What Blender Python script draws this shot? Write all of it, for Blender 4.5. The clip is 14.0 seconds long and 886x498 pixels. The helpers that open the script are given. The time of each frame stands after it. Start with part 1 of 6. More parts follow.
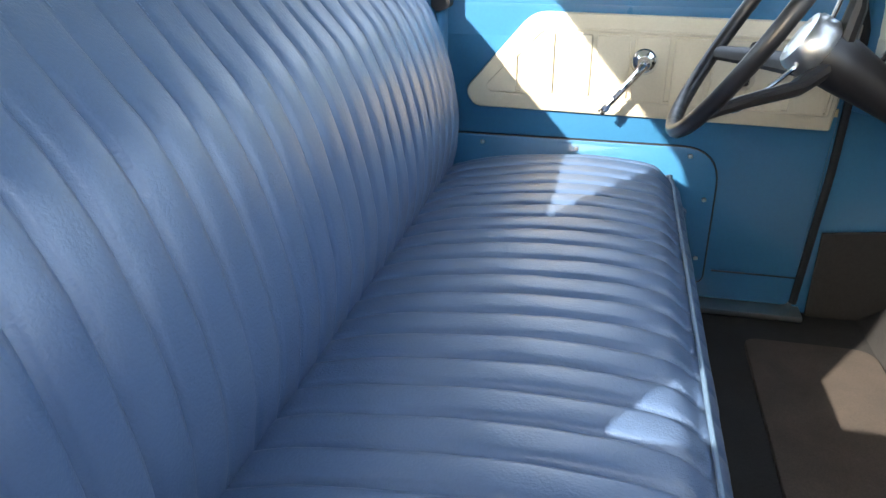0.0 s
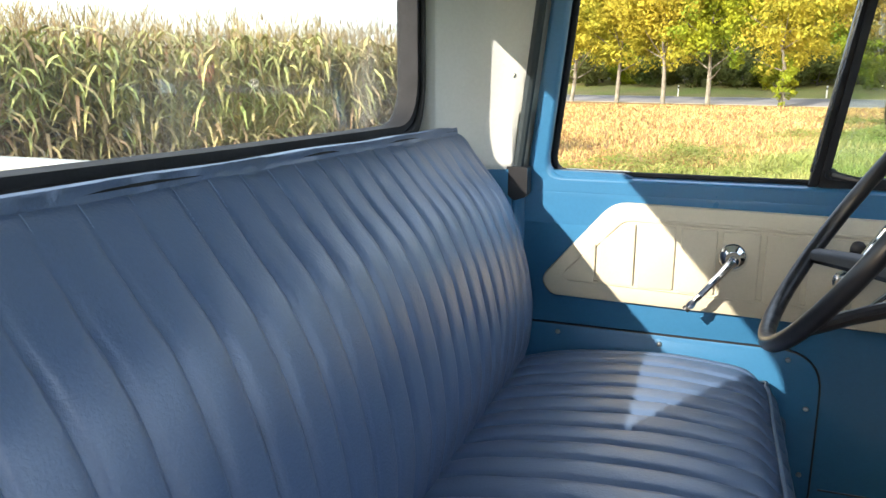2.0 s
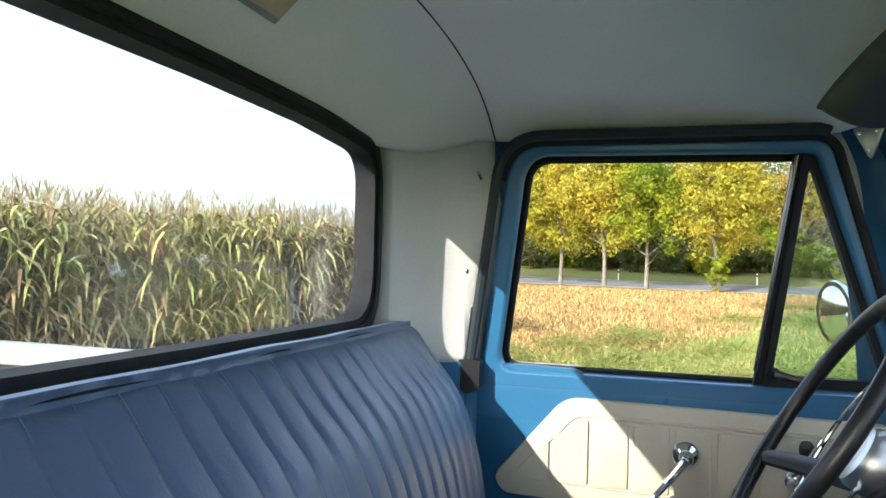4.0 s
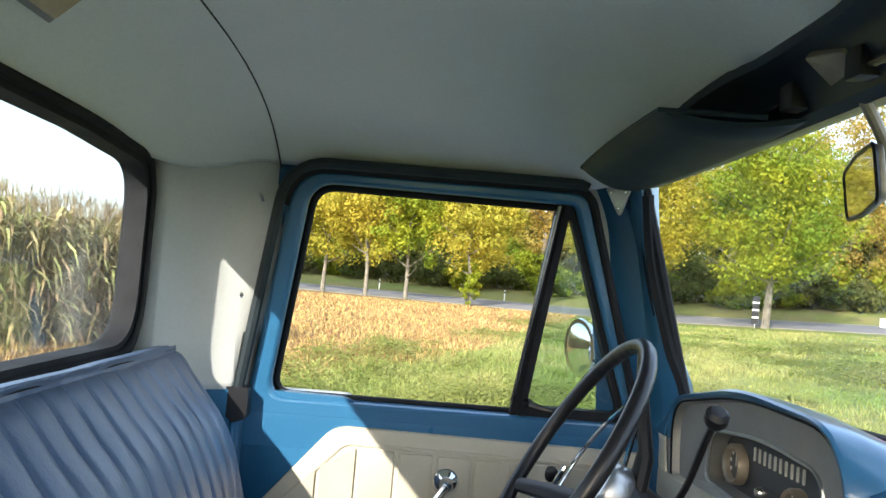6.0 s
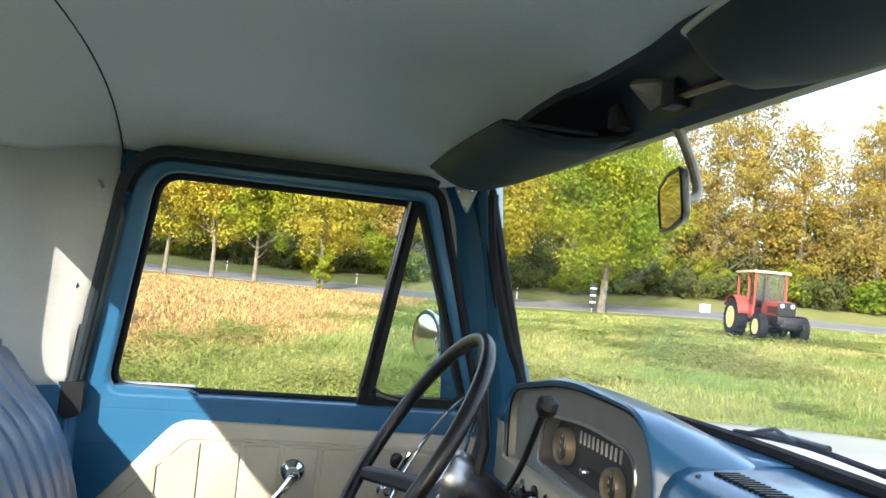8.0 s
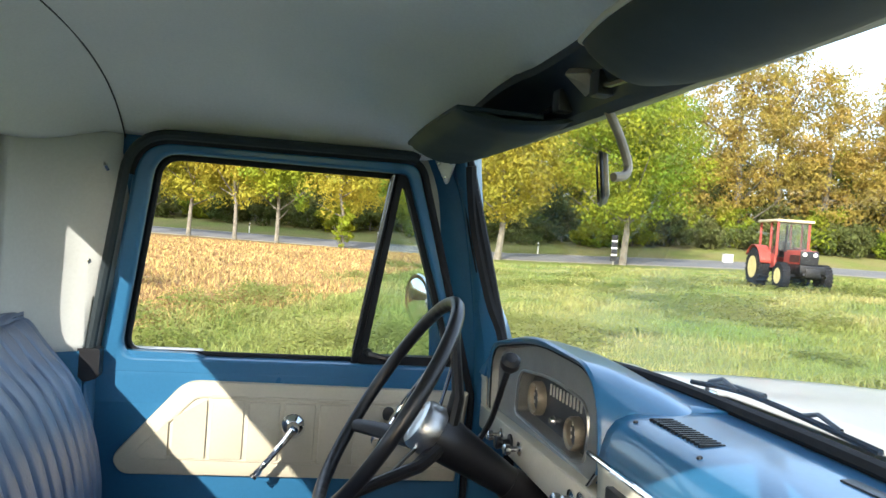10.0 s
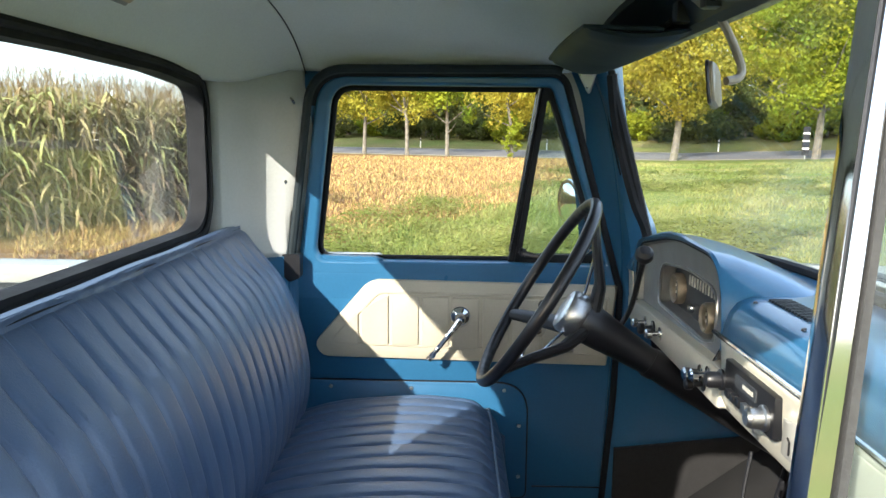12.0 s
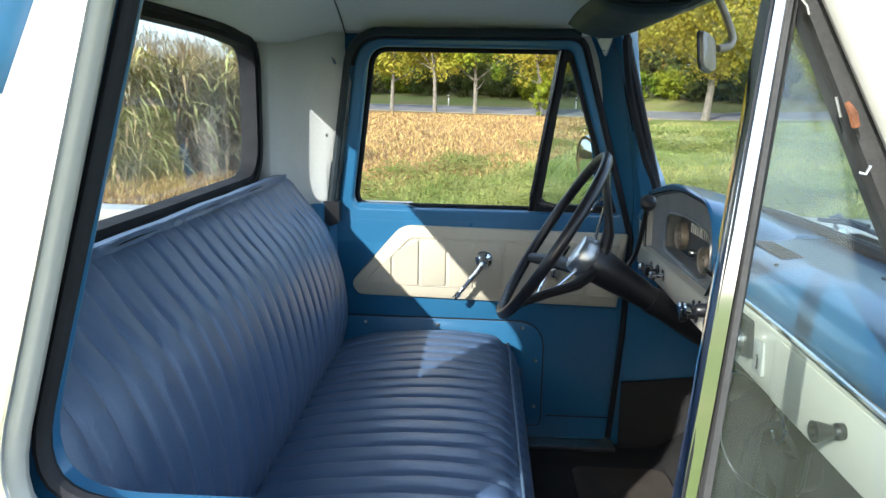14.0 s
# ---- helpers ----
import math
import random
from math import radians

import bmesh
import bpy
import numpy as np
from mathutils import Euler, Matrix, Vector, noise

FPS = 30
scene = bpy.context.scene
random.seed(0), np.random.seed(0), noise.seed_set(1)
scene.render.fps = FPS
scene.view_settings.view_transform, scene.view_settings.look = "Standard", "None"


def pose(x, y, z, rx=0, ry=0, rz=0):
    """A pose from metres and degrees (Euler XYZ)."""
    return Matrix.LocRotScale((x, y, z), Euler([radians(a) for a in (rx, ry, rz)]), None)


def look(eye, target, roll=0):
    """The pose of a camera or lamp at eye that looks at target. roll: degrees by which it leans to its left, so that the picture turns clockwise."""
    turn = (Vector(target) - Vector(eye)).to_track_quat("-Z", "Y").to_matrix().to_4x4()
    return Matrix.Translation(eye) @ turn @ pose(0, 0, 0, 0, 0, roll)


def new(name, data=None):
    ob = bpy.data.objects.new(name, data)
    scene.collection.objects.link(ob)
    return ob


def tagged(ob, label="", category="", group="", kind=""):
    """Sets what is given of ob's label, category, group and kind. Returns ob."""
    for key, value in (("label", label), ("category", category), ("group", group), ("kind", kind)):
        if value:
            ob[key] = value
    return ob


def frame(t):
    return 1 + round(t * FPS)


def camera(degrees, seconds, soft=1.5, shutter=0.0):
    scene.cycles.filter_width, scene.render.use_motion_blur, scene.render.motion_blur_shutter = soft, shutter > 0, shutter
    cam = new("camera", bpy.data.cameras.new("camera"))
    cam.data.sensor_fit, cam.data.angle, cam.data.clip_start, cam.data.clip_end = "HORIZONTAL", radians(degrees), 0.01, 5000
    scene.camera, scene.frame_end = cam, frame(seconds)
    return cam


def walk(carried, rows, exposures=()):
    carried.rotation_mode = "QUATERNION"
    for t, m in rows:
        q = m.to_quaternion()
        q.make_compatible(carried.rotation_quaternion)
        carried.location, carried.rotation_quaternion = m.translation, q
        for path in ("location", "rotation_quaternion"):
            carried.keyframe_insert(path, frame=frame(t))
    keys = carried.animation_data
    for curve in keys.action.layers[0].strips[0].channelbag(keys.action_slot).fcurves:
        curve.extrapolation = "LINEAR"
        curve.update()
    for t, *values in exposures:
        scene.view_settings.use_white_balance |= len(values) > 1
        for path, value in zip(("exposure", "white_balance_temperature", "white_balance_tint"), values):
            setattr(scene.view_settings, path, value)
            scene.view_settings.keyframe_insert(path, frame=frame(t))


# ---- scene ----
cam = camera(61.2, 14.0)
PATH = [
    (0, (-0.053, -0.871, 1.417), (-0.457, 0.905, 0.591), -0.0),
    (0.5, (-0.054, -0.829, 1.433), (-0.549, 0.955, 0.676), -0.2),
    (1, (-0.041, -0.826, 1.428), (-0.623, 0.972, 0.772), 0.1),
    (1.5, (-0.043, -0.795, 1.44), (-0.672, 1.021, 0.887), 0.4),
    (2, (-0.048, -0.774, 1.454), (-0.706, 1.066, 1.025), 0.4),
    (2.5, (-0.055, -0.768, 1.461), (-0.723, 1.094, 1.165), 0.6),
    (2.7, (-0.055, -0.767, 1.461), (-0.725, 1.102, 1.222), 0.7),
    (4.8, (-0.066, -0.791, 1.501), (-0.431, 1.172, 1.626), 2.8),
    (5, (-0.07, -0.793, 1.504), (-0.374, 1.179, 1.636), 3.2),
    (5.5, (-0.092, -0.783, 1.516), (-0.193, 1.211, 1.628), 4.0),
    (6, (-0.093, -0.782, 1.525), (-0.025, 1.215, 1.621), 4.9),
    (6.5, (-0.087, -0.778, 1.535), (0.11, 1.21, 1.625), 5.5),
    (7, (-0.085, -0.787, 1.545), (0.216, 1.189, 1.631), 5.9),
    (7.5, (-0.087, -0.797, 1.547), (0.307, 1.162, 1.634), 6.0),
    (7.7, (-0.098, -0.805, 1.544), (0.345, 1.143, 1.636), 6.0),
    (9.8, (-0.041, -0.918, 1.572), (0.42, 1.028, 1.563), 4.5),
    (10, (-0.04, -0.941, 1.575), (0.372, 1.016, 1.542), 4.2),
    (10.5, (-0.03, -0.986, 1.58), (0.233, 0.994, 1.479), 3.1),
    (11, (-0.026, -1.024, 1.585), (0.094, 0.964, 1.413), 2.0),
    (11.5, (-0.018, -1.062, 1.577), (0.002, 0.924, 1.341), 1.2),
    (12, (-0.013, -1.127, 1.584), (-0.044, 0.851, 1.29), 0.7),
    (12.5, (-0.008, -1.175, 1.59), (-0.063, 0.796, 1.257), 0.6),
    (13, (-0.023, -1.211, 1.58), (-0.092, 0.754, 1.218), 0.7),
    (13.5, (-0.011, -1.262, 1.585), (-0.095, 0.699, 1.201), 0.9),
    (14, (-0.008, -1.314, 1.586), (-0.106, 0.642, 1.182), 1.2),
]
walk(cam, [(t, look(e, g, r)) for t, e, g, r in PATH], [(0, 3.36, 6850, 10), (0.8, 3.28, 7150, 10), (1.5, 3.02, 7200, 10), (2.2, 2.48, 6900, 10), (2.7, 2.36, 6600, 10), (5, 2.32, 6500, 9), (7.5, 2.36, 6650, 9), (10, 2.28, 6550, 8), (11, 2.36, 6650, 9), (12.5, 2.24, 6350, 8), (14, 2.1, 6000, 7)])

# ---- daylight ----
world = bpy.data.worlds.new("sky")
scene.world = world
world.use_nodes = True
wn = world.node_tree
sky = wn.nodes.new("ShaderNodeTexSky")
sky.sky_type, sky.sun_disc = "NISHITA", False
sky.sun_elevation, sky.sun_rotation = radians(28.2), radians(209.7)
sky.air_density, sky.dust_density, sky.ozone_density = 1.0, 1.8, 1.0
bg = wn.nodes["Background"]
bg.inputs["Strength"].default_value = 0.15
wtc = wn.nodes.new("ShaderNodeTexCoord")
wmap = wn.nodes.new("ShaderNodeMapping")
wmap.inputs["Scale"].default_value = (1.0, 1.0, 2.6)
wnz = wn.nodes.new("ShaderNodeTexNoise")
wnz.inputs["Scale"].default_value, wnz.inputs["Detail"].default_value, wnz.inputs["Roughness"].default_value = 2.2, 8, 0.6
wmr = wn.nodes.new("ShaderNodeMapRange")
wmr.inputs[1].default_value, wmr.inputs[2].default_value, wmr.inputs[3].default_value, wmr.inputs[4].default_value = 0.38, 0.66, 0.15, 0.85
wmix = wn.nodes.new("ShaderNodeMix")
wmix.data_type = "RGBA"
wmix.inputs[7].default_value = (3.0, 3.5, 4.15, 1)
wn.links.new(wtc.outputs["Generated"], wmap.inputs["Vector"])
wn.links.new(wmap.outputs[0], wnz.inputs["Vector"])
wn.links.new(wnz.outputs[0], wmr.inputs[0])
wn.links.new(wmr.outputs[0], wmix.inputs[0])
wn.links.new(sky.outputs[0], wmix.inputs[6])
wn.links.new(wmix.outputs[2], bg.inputs["Color"])
SUN = Vector((1, 1.75, -1.08)).normalized()
sun = new("sun", bpy.data.lights.new("sun", "SUN"))
sun.data.energy, sun.data.angle, sun.data.color = 2.0, radians(0.5), (1.0, 0.95, 0.86)
sun.matrix_world = look((-20, -35, 22), Vector((-20, -35, 22)) + SUN)

# ---- materials ----
def nodes_of(name):
    m = bpy.data.materials.new(name)
    m.use_nodes = True
    nt = m.node_tree
    return m, nt, nt.nodes["Principled BSDF"]


def mat(name, col, rough=0.5, metal=0.0, var=0.08, scale=6.0, fine=90.0, bump=0.0, bscale=200.0, coat=0.0, spec=0.5, tint=None, island=0.0, obj=0.0):
    """A surface with broad stains, fine grain and relief. tint: second colour of the broad stains."""
    m, nt, b = nodes_of(name)
    tc = nt.nodes.new("ShaderNodeTexCoord")
    n1 = nt.nodes.new("ShaderNodeTexNoise")
    n1.inputs["Scale"].default_value, n1.inputs["Detail"].default_value = scale, 5
    n2 = nt.nodes.new("ShaderNodeTexNoise")
    n2.inputs["Scale"].default_value, n2.inputs["Detail"].default_value = fine, 3
    for n in (n1, n2):
        nt.links.new(tc.outputs["Object"], n.inputs["Vector"])
    mix = nt.nodes.new("ShaderNodeMix")
    mix.data_type = "RGBA"
    second = tint or tuple(c * (1 - 2.2 * var) for c in col)
    mix.inputs[6].default_value, mix.inputs[7].default_value = (*col, 1), (*second, 1)
    ramp = nt.nodes.new("ShaderNodeMapRange")
    ramp.inputs[1].default_value, ramp.inputs[2].default_value = 0.35, 0.7
    nt.links.new(n1.outputs[0], ramp.inputs[0])
    nt.links.new(ramp.outputs[0], mix.inputs[0])
    hsv = nt.nodes.new("ShaderNodeHueSaturation")
    mr = nt.nodes.new("ShaderNodeMapRange")
    mr.inputs[3].default_value, mr.inputs[4].default_value = 1 - 1.6 * var, 1 + 1.6 * var
    nt.links.new(n2.outputs[0], mr.inputs[0])
    last = mr.outputs[0]
    if island or obj:
        rnd = nt.nodes.new("ShaderNodeNewGeometry").outputs["Random Per Island"] if island else nt.nodes.new("ShaderNodeObjectInfo").outputs["Random"]
        amount = island or obj
        mr2 = nt.nodes.new("ShaderNodeMapRange")
        mr2.inputs[3].default_value, mr2.inputs[4].default_value = 1 - amount, 1 + amount
        nt.links.new(rnd, mr2.inputs[0])
        mul = nt.nodes.new("ShaderNodeMath")
        mul.operation = "MULTIPLY"
        nt.links.new(last, mul.inputs[0])
        nt.links.new(mr2.outputs[0], mul.inputs[1])
        last = mul.outputs[0]
        mr3 = nt.nodes.new("ShaderNodeMapRange")
        mr3.inputs[3].default_value, mr3.inputs[4].default_value = 0.5 - 0.06 * amount, 0.5 + 0.06 * amount
        nt.links.new(rnd, mr3.inputs[0])
        nt.links.new(mr3.outputs[0], hsv.inputs["Hue"])
    nt.links.new(last, hsv.inputs["Value"])
    nt.links.new(mix.outputs[2], hsv.inputs["Color"])
    nt.links.new(hsv.outputs[0], b.inputs["Base Color"])
    b.inputs["Metallic"].default_value = metal
    b.inputs["Specular IOR Level"].default_value = spec
    b.inputs["Coat Weight"].default_value, b.inputs["Coat Roughness"].default_value = coat, 0.04
    rr = nt.nodes.new("ShaderNodeMapRange")
    rr.inputs[3].default_value, rr.inputs[4].default_value = max(0.02, rough * 0.8), min(1, rough * 1.2)
    nt.links.new(n1.outputs[0], rr.inputs[0])
    nt.links.new(rr.outputs[0], b.inputs["Roughness"])
    if bump:
        n3 = nt.nodes.new("ShaderNodeTexNoise")
        n3.inputs["Scale"].default_value, n3.inputs["Detail"].default_value = bscale, 4
        nt.links.new(tc.outputs["Object"], n3.inputs["Vector"])
        bp = nt.nodes.new("ShaderNodeBump")
        bp.inputs["Strength"].default_value, bp.inputs["Distance"].default_value = bump, 0.002
        nt.links.new(n3.outputs[0], bp.inputs["Height"])
        nt.links.new(bp.outputs[0], b.inputs["Normal"])
    return m


def glass_mat(name, col, film):
    """A thin pane: clear, with a faint film of dust that catches the sun."""
    m, nt, b = nodes_of(name)
    out = nt.nodes["Material Output"]
    tr = nt.nodes.new("ShaderNodeBsdfTransparent")
    tr.inputs[0].default_value = (*col, 1)
    gl = nt.nodes.new("ShaderNodeBsdfGlossy")
    gl.inputs["Roughness"].default_value = 0.02
    lw = nt.nodes.new("ShaderNodeLayerWeight")
    lw.inputs[0].default_value = 0.5
    pw = nt.nodes.new("ShaderNodeMath")
    pw.operation, pw.inputs[1].default_value = "POWER", 4.0
    nt.links.new(lw.outputs["Facing"], pw.inputs[0])
    fr = nt.nodes.new("ShaderNodeMapRange")
    fr.inputs[3].default_value, fr.inputs[4].default_value = 0.045, 0.8
    nt.links.new(pw.outputs[0], fr.inputs[0])
    m1 = nt.nodes.new("ShaderNodeMixShader")
    nt.links.new(fr.outputs[0], m1.inputs[0])
    nt.links.new(tr.outputs[0], m1.inputs[1])
    nt.links.new(gl.outputs[0], m1.inputs[2])
    df = nt.nodes.new("ShaderNodeBsdfDiffuse")
    df.inputs[0].default_value = (0.8, 0.8, 0.78, 1)
    m2 = nt.nodes.new("ShaderNodeMixShader")
    tc = nt.nodes.new("ShaderNodeTexCoord")
    nz = nt.nodes.new("ShaderNodeTexNoise")
    nz.inputs["Scale"].default_value, nz.inputs["Detail"].default_value = 7, 6
    nt.links.new(tc.outputs["Object"], nz.inputs["Vector"])
    mr = nt.nodes.new("ShaderNodeMapRange")
    mr.inputs[1].default_value, mr.inputs[2].default_value, mr.inputs[3].default_value, mr.inputs[4].default_value = 0.4, 0.75, film * 0.3, film
    nt.links.new(nz.outputs[0], mr.inputs[0])
    nt.links.new(mr.outputs[0], m2.inputs[0])
    nt.links.new(m1.outputs[0], m2.inputs[1])
    nt.links.new(df.outputs[0], m2.inputs[2])
    nt.links.new(m2.outputs[0], out.inputs[0])
    return m


BLUE = mat("blue_enamel", (0.028, 0.130, 0.255), 0.30, 0.0, 0.05, 3, 160, 0.05, 60, 0.5)
WHITE = mat("white_enamel", (0.40, 0.39, 0.35), 0.35, 0, 0.03, 3, 120, 0.04, 60, 0.3, tint=(0.37, 0.357, 0.312))
CREAM = mat("cream_vinyl", (0.50, 0.45, 0.345), 0.5, 0, 0.04, 8, 220, 0.12, 900, tint=(0.455, 0.41, 0.31))
CREAMPAINT = mat("cream_paint", (0.64, 0.60, 0.49), 0.4, 0, 0.04, 6, 160, 0.08, 90, 0.2, tint=(0.57, 0.53, 0.42))
HEADERPAINT = mat("dark_blue_paint", (0.014, 0.024, 0.038), 0.45, 0, 0.06, 9, 260, 0.06, 200, spec=0.4)
VISOR = mat("visor_vinyl", (0.023, 0.038, 0.050), 0.6, 0, 0.06, 9, 260, 0.16, 900, spec=0.28)
NAVY = mat("navy_vinyl", (0.055, 0.095, 0.178), 0.37, 0, 0.06, 7, 300, 0.35, 300, tint=(0.066, 0.108, 0.190), spec=0.9)
PIPING = mat("piping", (0.09, 0.145, 0.22), 0.4, 0, 0.06, 20, 300, 0.1)
STITCH = mat("stitch", (0.16, 0.22, 0.32), 0.7, 0, 0.05)
HEADLINER = mat("grey_headliner", (0.79, 0.81, 0.78), 0.75, 0, 0.05, 3, 200, 0.5, 900, tint=(0.74, 0.76, 0.73))
GREYPAINT = mat("grey_paint", (0.53, 0.54, 0.515), 0.5, 0, 0.05, 4, 150, 0.1, 120)
BLACK = mat("black_plastic", (0.012, 0.012, 0.014), 0.35, 0, 0.1, 10, 200, 0.1, 300)
WINDLACE = mat("slate_windlace", (0.022, 0.032, 0.038), 0.6, 0, 0.1, 12, 240, 0.2, 500, spec=0.3)
SMOKED = mat("dark_bright_trim", (0.16, 0.165, 0.17), 0.22, 0.8, 0.1, 14, 200)
RUBBER = mat("black_rubber", (0.014, 0.015, 0.018), 0.75, 0, 0.15, 12, 200, 0.2, 300, spec=0.25)
OLDRUBBER = mat("grey_rubber", (0.034, 0.033, 0.032), 0.75, 0, 0.2, 20, 200, 0.5, 200, tint=(0.03, 0.03, 0.03))
CHROME = mat("chrome", (0.78, 0.78, 0.78), 0.08, 1.0, 0.03, 30, 200)
STEEL = mat("brushed_steel", (0.55, 0.55, 0.54), 0.35, 1.0, 0.06, 30, 300)
TAN = mat("tan_metal", (0.33, 0.285, 0.22), 0.42, 0.35, 0.1, 30, 200, tint=(0.25, 0.21, 0.155))
GREYMETAL = mat("grey_bezel", (0.27, 0.27, 0.255), 0.45, 0.2, 0.06, 12, 200, 0.1)
DIAL = mat("dial_face", (0.05, 0.055, 0.06), 0.4, 0, 0.06)
MARK = mat("dial_mark", (0.6, 0.58, 0.5), 0.5, 0, 0.05)
MAT = mat("floor_mat", (0.016, 0.015, 0.015), 0.85, 0, 0.25, 9, 150, 0.9, 500, tint=(0.021, 0.019, 0.018))
CARPET = mat("brown_carpet", (0.075, 0.058, 0.047), 0.95, 0, 0.3, 14, 260, 1.0, 700, tint=(0.058, 0.046, 0.038))
LENS = mat("lamp_lens", (0.50, 0.40, 0.24), 0.35, 0, 0.08, 30, 200, tint=(0.40, 0.30, 0.16))
RUST = mat("rust", (0.20, 0.075, 0.03), 0.9, 0, 0.25, 60, 300, 0.6)
MIRROR = mat("mirror_glass", (0.8, 0.8, 0.8), 0.02, 1.0, 0.0)
PANE = glass_mat("window_glass", (0.95, 0.96, 0.96), 0.05)
# film is denser than on the other panes, painting in reflections besides dust
REARPANE = glass_mat("rear_glass", (0.90, 0.92, 0.92), 0.09)
VENTPANE = glass_mat("vent_glass", (0.80, 0.87, 0.88), 0.022)

# ---- mesh helpers ----
def part(name, bm, material, parent=None, label="", smooth=True, angle=0.6):
    me = bpy.data.meshes.new(name)
    bmesh.ops.recalc_face_normals(bm, faces=bm.faces)
    if smooth:
        for f in bm.faces:
            f.smooth = True
        for e in bm.edges:
            if len(e.link_faces) == 2 and e.calc_face_angle(0) > angle:
                e.smooth = False
    bm.to_mesh(me)
    bm.free()
    for m in (material if isinstance(material, (list, tuple)) else [material]):
        me.materials.append(m)
    ob = new(name, me)
    if parent:
        ob.parent = parent
    if label:
        ob["label"] = label
    return ob


def empty(name, loc, label, category, group="", kind=""):
    e = new(name)
    e.location = loc
    e.empty_display_size = 0.1
    bpy.context.view_layer.update()
    return tagged(e, label, category, group, kind)


def under(ob, parent):
    """Hang ob under an Empty that does not stand at the origin, without moving it."""
    ob.parent = parent
    ob.matrix_parent_inverse = Matrix.Translation(parent.location).inverted()
    return ob


def flip(bm):
    for v in bm.verts:
        v.co.y = -v.co.y
    bmesh.ops.reverse_faces(bm, faces=bm.faces)
    return bm


def rpoly(pts, seg=6):
    """Rounded polygon. pts: (a, b, radius)."""
    out, n = [], len(pts)
    for i, (a, b, r) in enumerate(pts):
        p, q, s = Vector((a, b)), Vector(pts[i - 1][:2]), Vector(pts[(i + 1) % n][:2])
        d1, d2 = (q - p).normalized(), (s - p).normalized()
        half = min(d1.angle(d2) / 2, 1.5706)
        t = r / max(math.tan(half), 1e-4)
        p1, p2 = p + d1 * t, p + d2 * t
        for k in range(seg + 1):
            u = k / seg
            w = (p1 * (1 - u) + p * u) * (1 - u) + (p * (1 - u) + p2 * u) * u
            out.append((w.x, w.y))
    return out


def dedupe(poly):
    out = []
    for p in poly:
        if not out or (Vector(p) - Vector(out[-1])).length > 1e-5:
            out.append(p)
    if (Vector(out[0]) - Vector(out[-1])).length < 1e-5:
        out.pop()
    return out


def prism(poly, d0, d1, axis="y", bm=None, bevel=0.0):
    """A polygon drawn in the other two axes, thickened from d0 to d1. bevel: the far face is drawn in by so much."""
    bm = bm or bmesh.new()
    poly = dedupe(poly)

    def at(p, d):
        return {"y": (p[0], d, p[1]), "x": (d, p[0], p[1]), "z": (p[0], p[1], d)}[axis]
    loops = [(poly, d0)]
    if bevel:
        s = 1 if d1 > d0 else -1
        loops += [(poly, d1 - s * bevel), (inset(poly, bevel * 0.35), d1 - s * bevel * 0.3), (inset(poly, bevel), d1)]
    else:
        loops += [(poly, d1)]
    rows = [[bm.verts.new(at(p, d)) for p in lp] for lp, d in loops]
    n = len(poly)
    for r0, r1 in zip(rows, rows[1:]):
        for i in range(n):
            bm.faces.new((r0[i], r0[(i + 1) % n], r1[(i + 1) % n], r1[i]))
    bm.faces.new(rows[0][::-1])
    bm.faces.new(rows[-1])
    return bm


def inset(poly, d):
    n, out = len(poly), []
    area = sum(poly[i][0] * poly[(i + 1) % n][1] - poly[(i + 1) % n][0] * poly[i][1] for i in range(n))
    s = 1 if area > 0 else -1
    for i in range(n):
        p, q, r = Vector(poly[i - 1]), Vector(poly[i]), Vector(poly[(i + 1) % n])
        e1, e2 = (q - p).normalized(), (r - q).normalized()
        n1, n2 = Vector((-e1.y, e1.x)), Vector((-e2.y, e2.x))
        nn = (n1 + n2)
        nn = nn / max(nn.length_squared / 2, 0.4)
        w = q + nn * d * s
        out.append((w.x, w.y))
    return out


def ring(outer, inner, d0, d1, axis="y", bm=None):
    """A frame between two outlines of as many points, from d0 to d1."""
    bm = bm or bmesh.new()

    def at(p, d):
        return {"y": (p[0], d, p[1]), "x": (d, p[0], p[1]), "z": (p[0], p[1], d)}[axis]
    o0, o1, i0, i1 = ([bm.verts.new(at(p, d)) for p in lp] for lp, d in ((outer, d0), (outer, d1), (inner, d0), (inner, d1)))
    n = len(outer)
    for i in range(n):
        j = (i + 1) % n
        for a, b in ((o0, o1), (o1, i1), (i1, i0), (i0, o0)):
            try:
                bm.faces.new((a[i], a[j], b[j], b[i]))
            except ValueError:
                pass
    bmesh.ops.remove_doubles(bm, verts=bm.verts, dist=1e-5)
    return bm


def tube(pts, r, seg=8, bm=None, closed=False, taper=None, cap=True):
    """A round bar along a line of points. taper: a radius for each point."""
    bm = bm or bmesh.new()
    pts = [Vector(p) for p in pts]
    n, rows, up = len(pts), [], None
    for i, p in enumerate(pts):
        a = pts[i - 1] if (i or closed) else p
        b = pts[(i + 1) % n] if (i < n - 1 or closed) else p
        d = (b - a).normalized()
        if up is None:
            up = d.orthogonal().normalized()
        up = (up - d * up.dot(d)).normalized()
        side = d.cross(up)
        rad = taper[i] if taper else r
        rows.append([bm.verts.new(p + (up * math.cos(k * 2 * math.pi / seg) + side * math.sin(k * 2 * math.pi / seg)) * rad) for k in range(seg)])
    for i in range(n if closed else n - 1):
        r0, r1 = rows[i], rows[(i + 1) % n]
        for k in range(seg):
            bm.faces.new((r0[k], r0[(k + 1) % seg], r1[(k + 1) % seg], r1[k]))
    if cap and not closed:
        bm.faces.new(rows[0][::-1])
        bm.faces.new(rows[-1])
    return bm


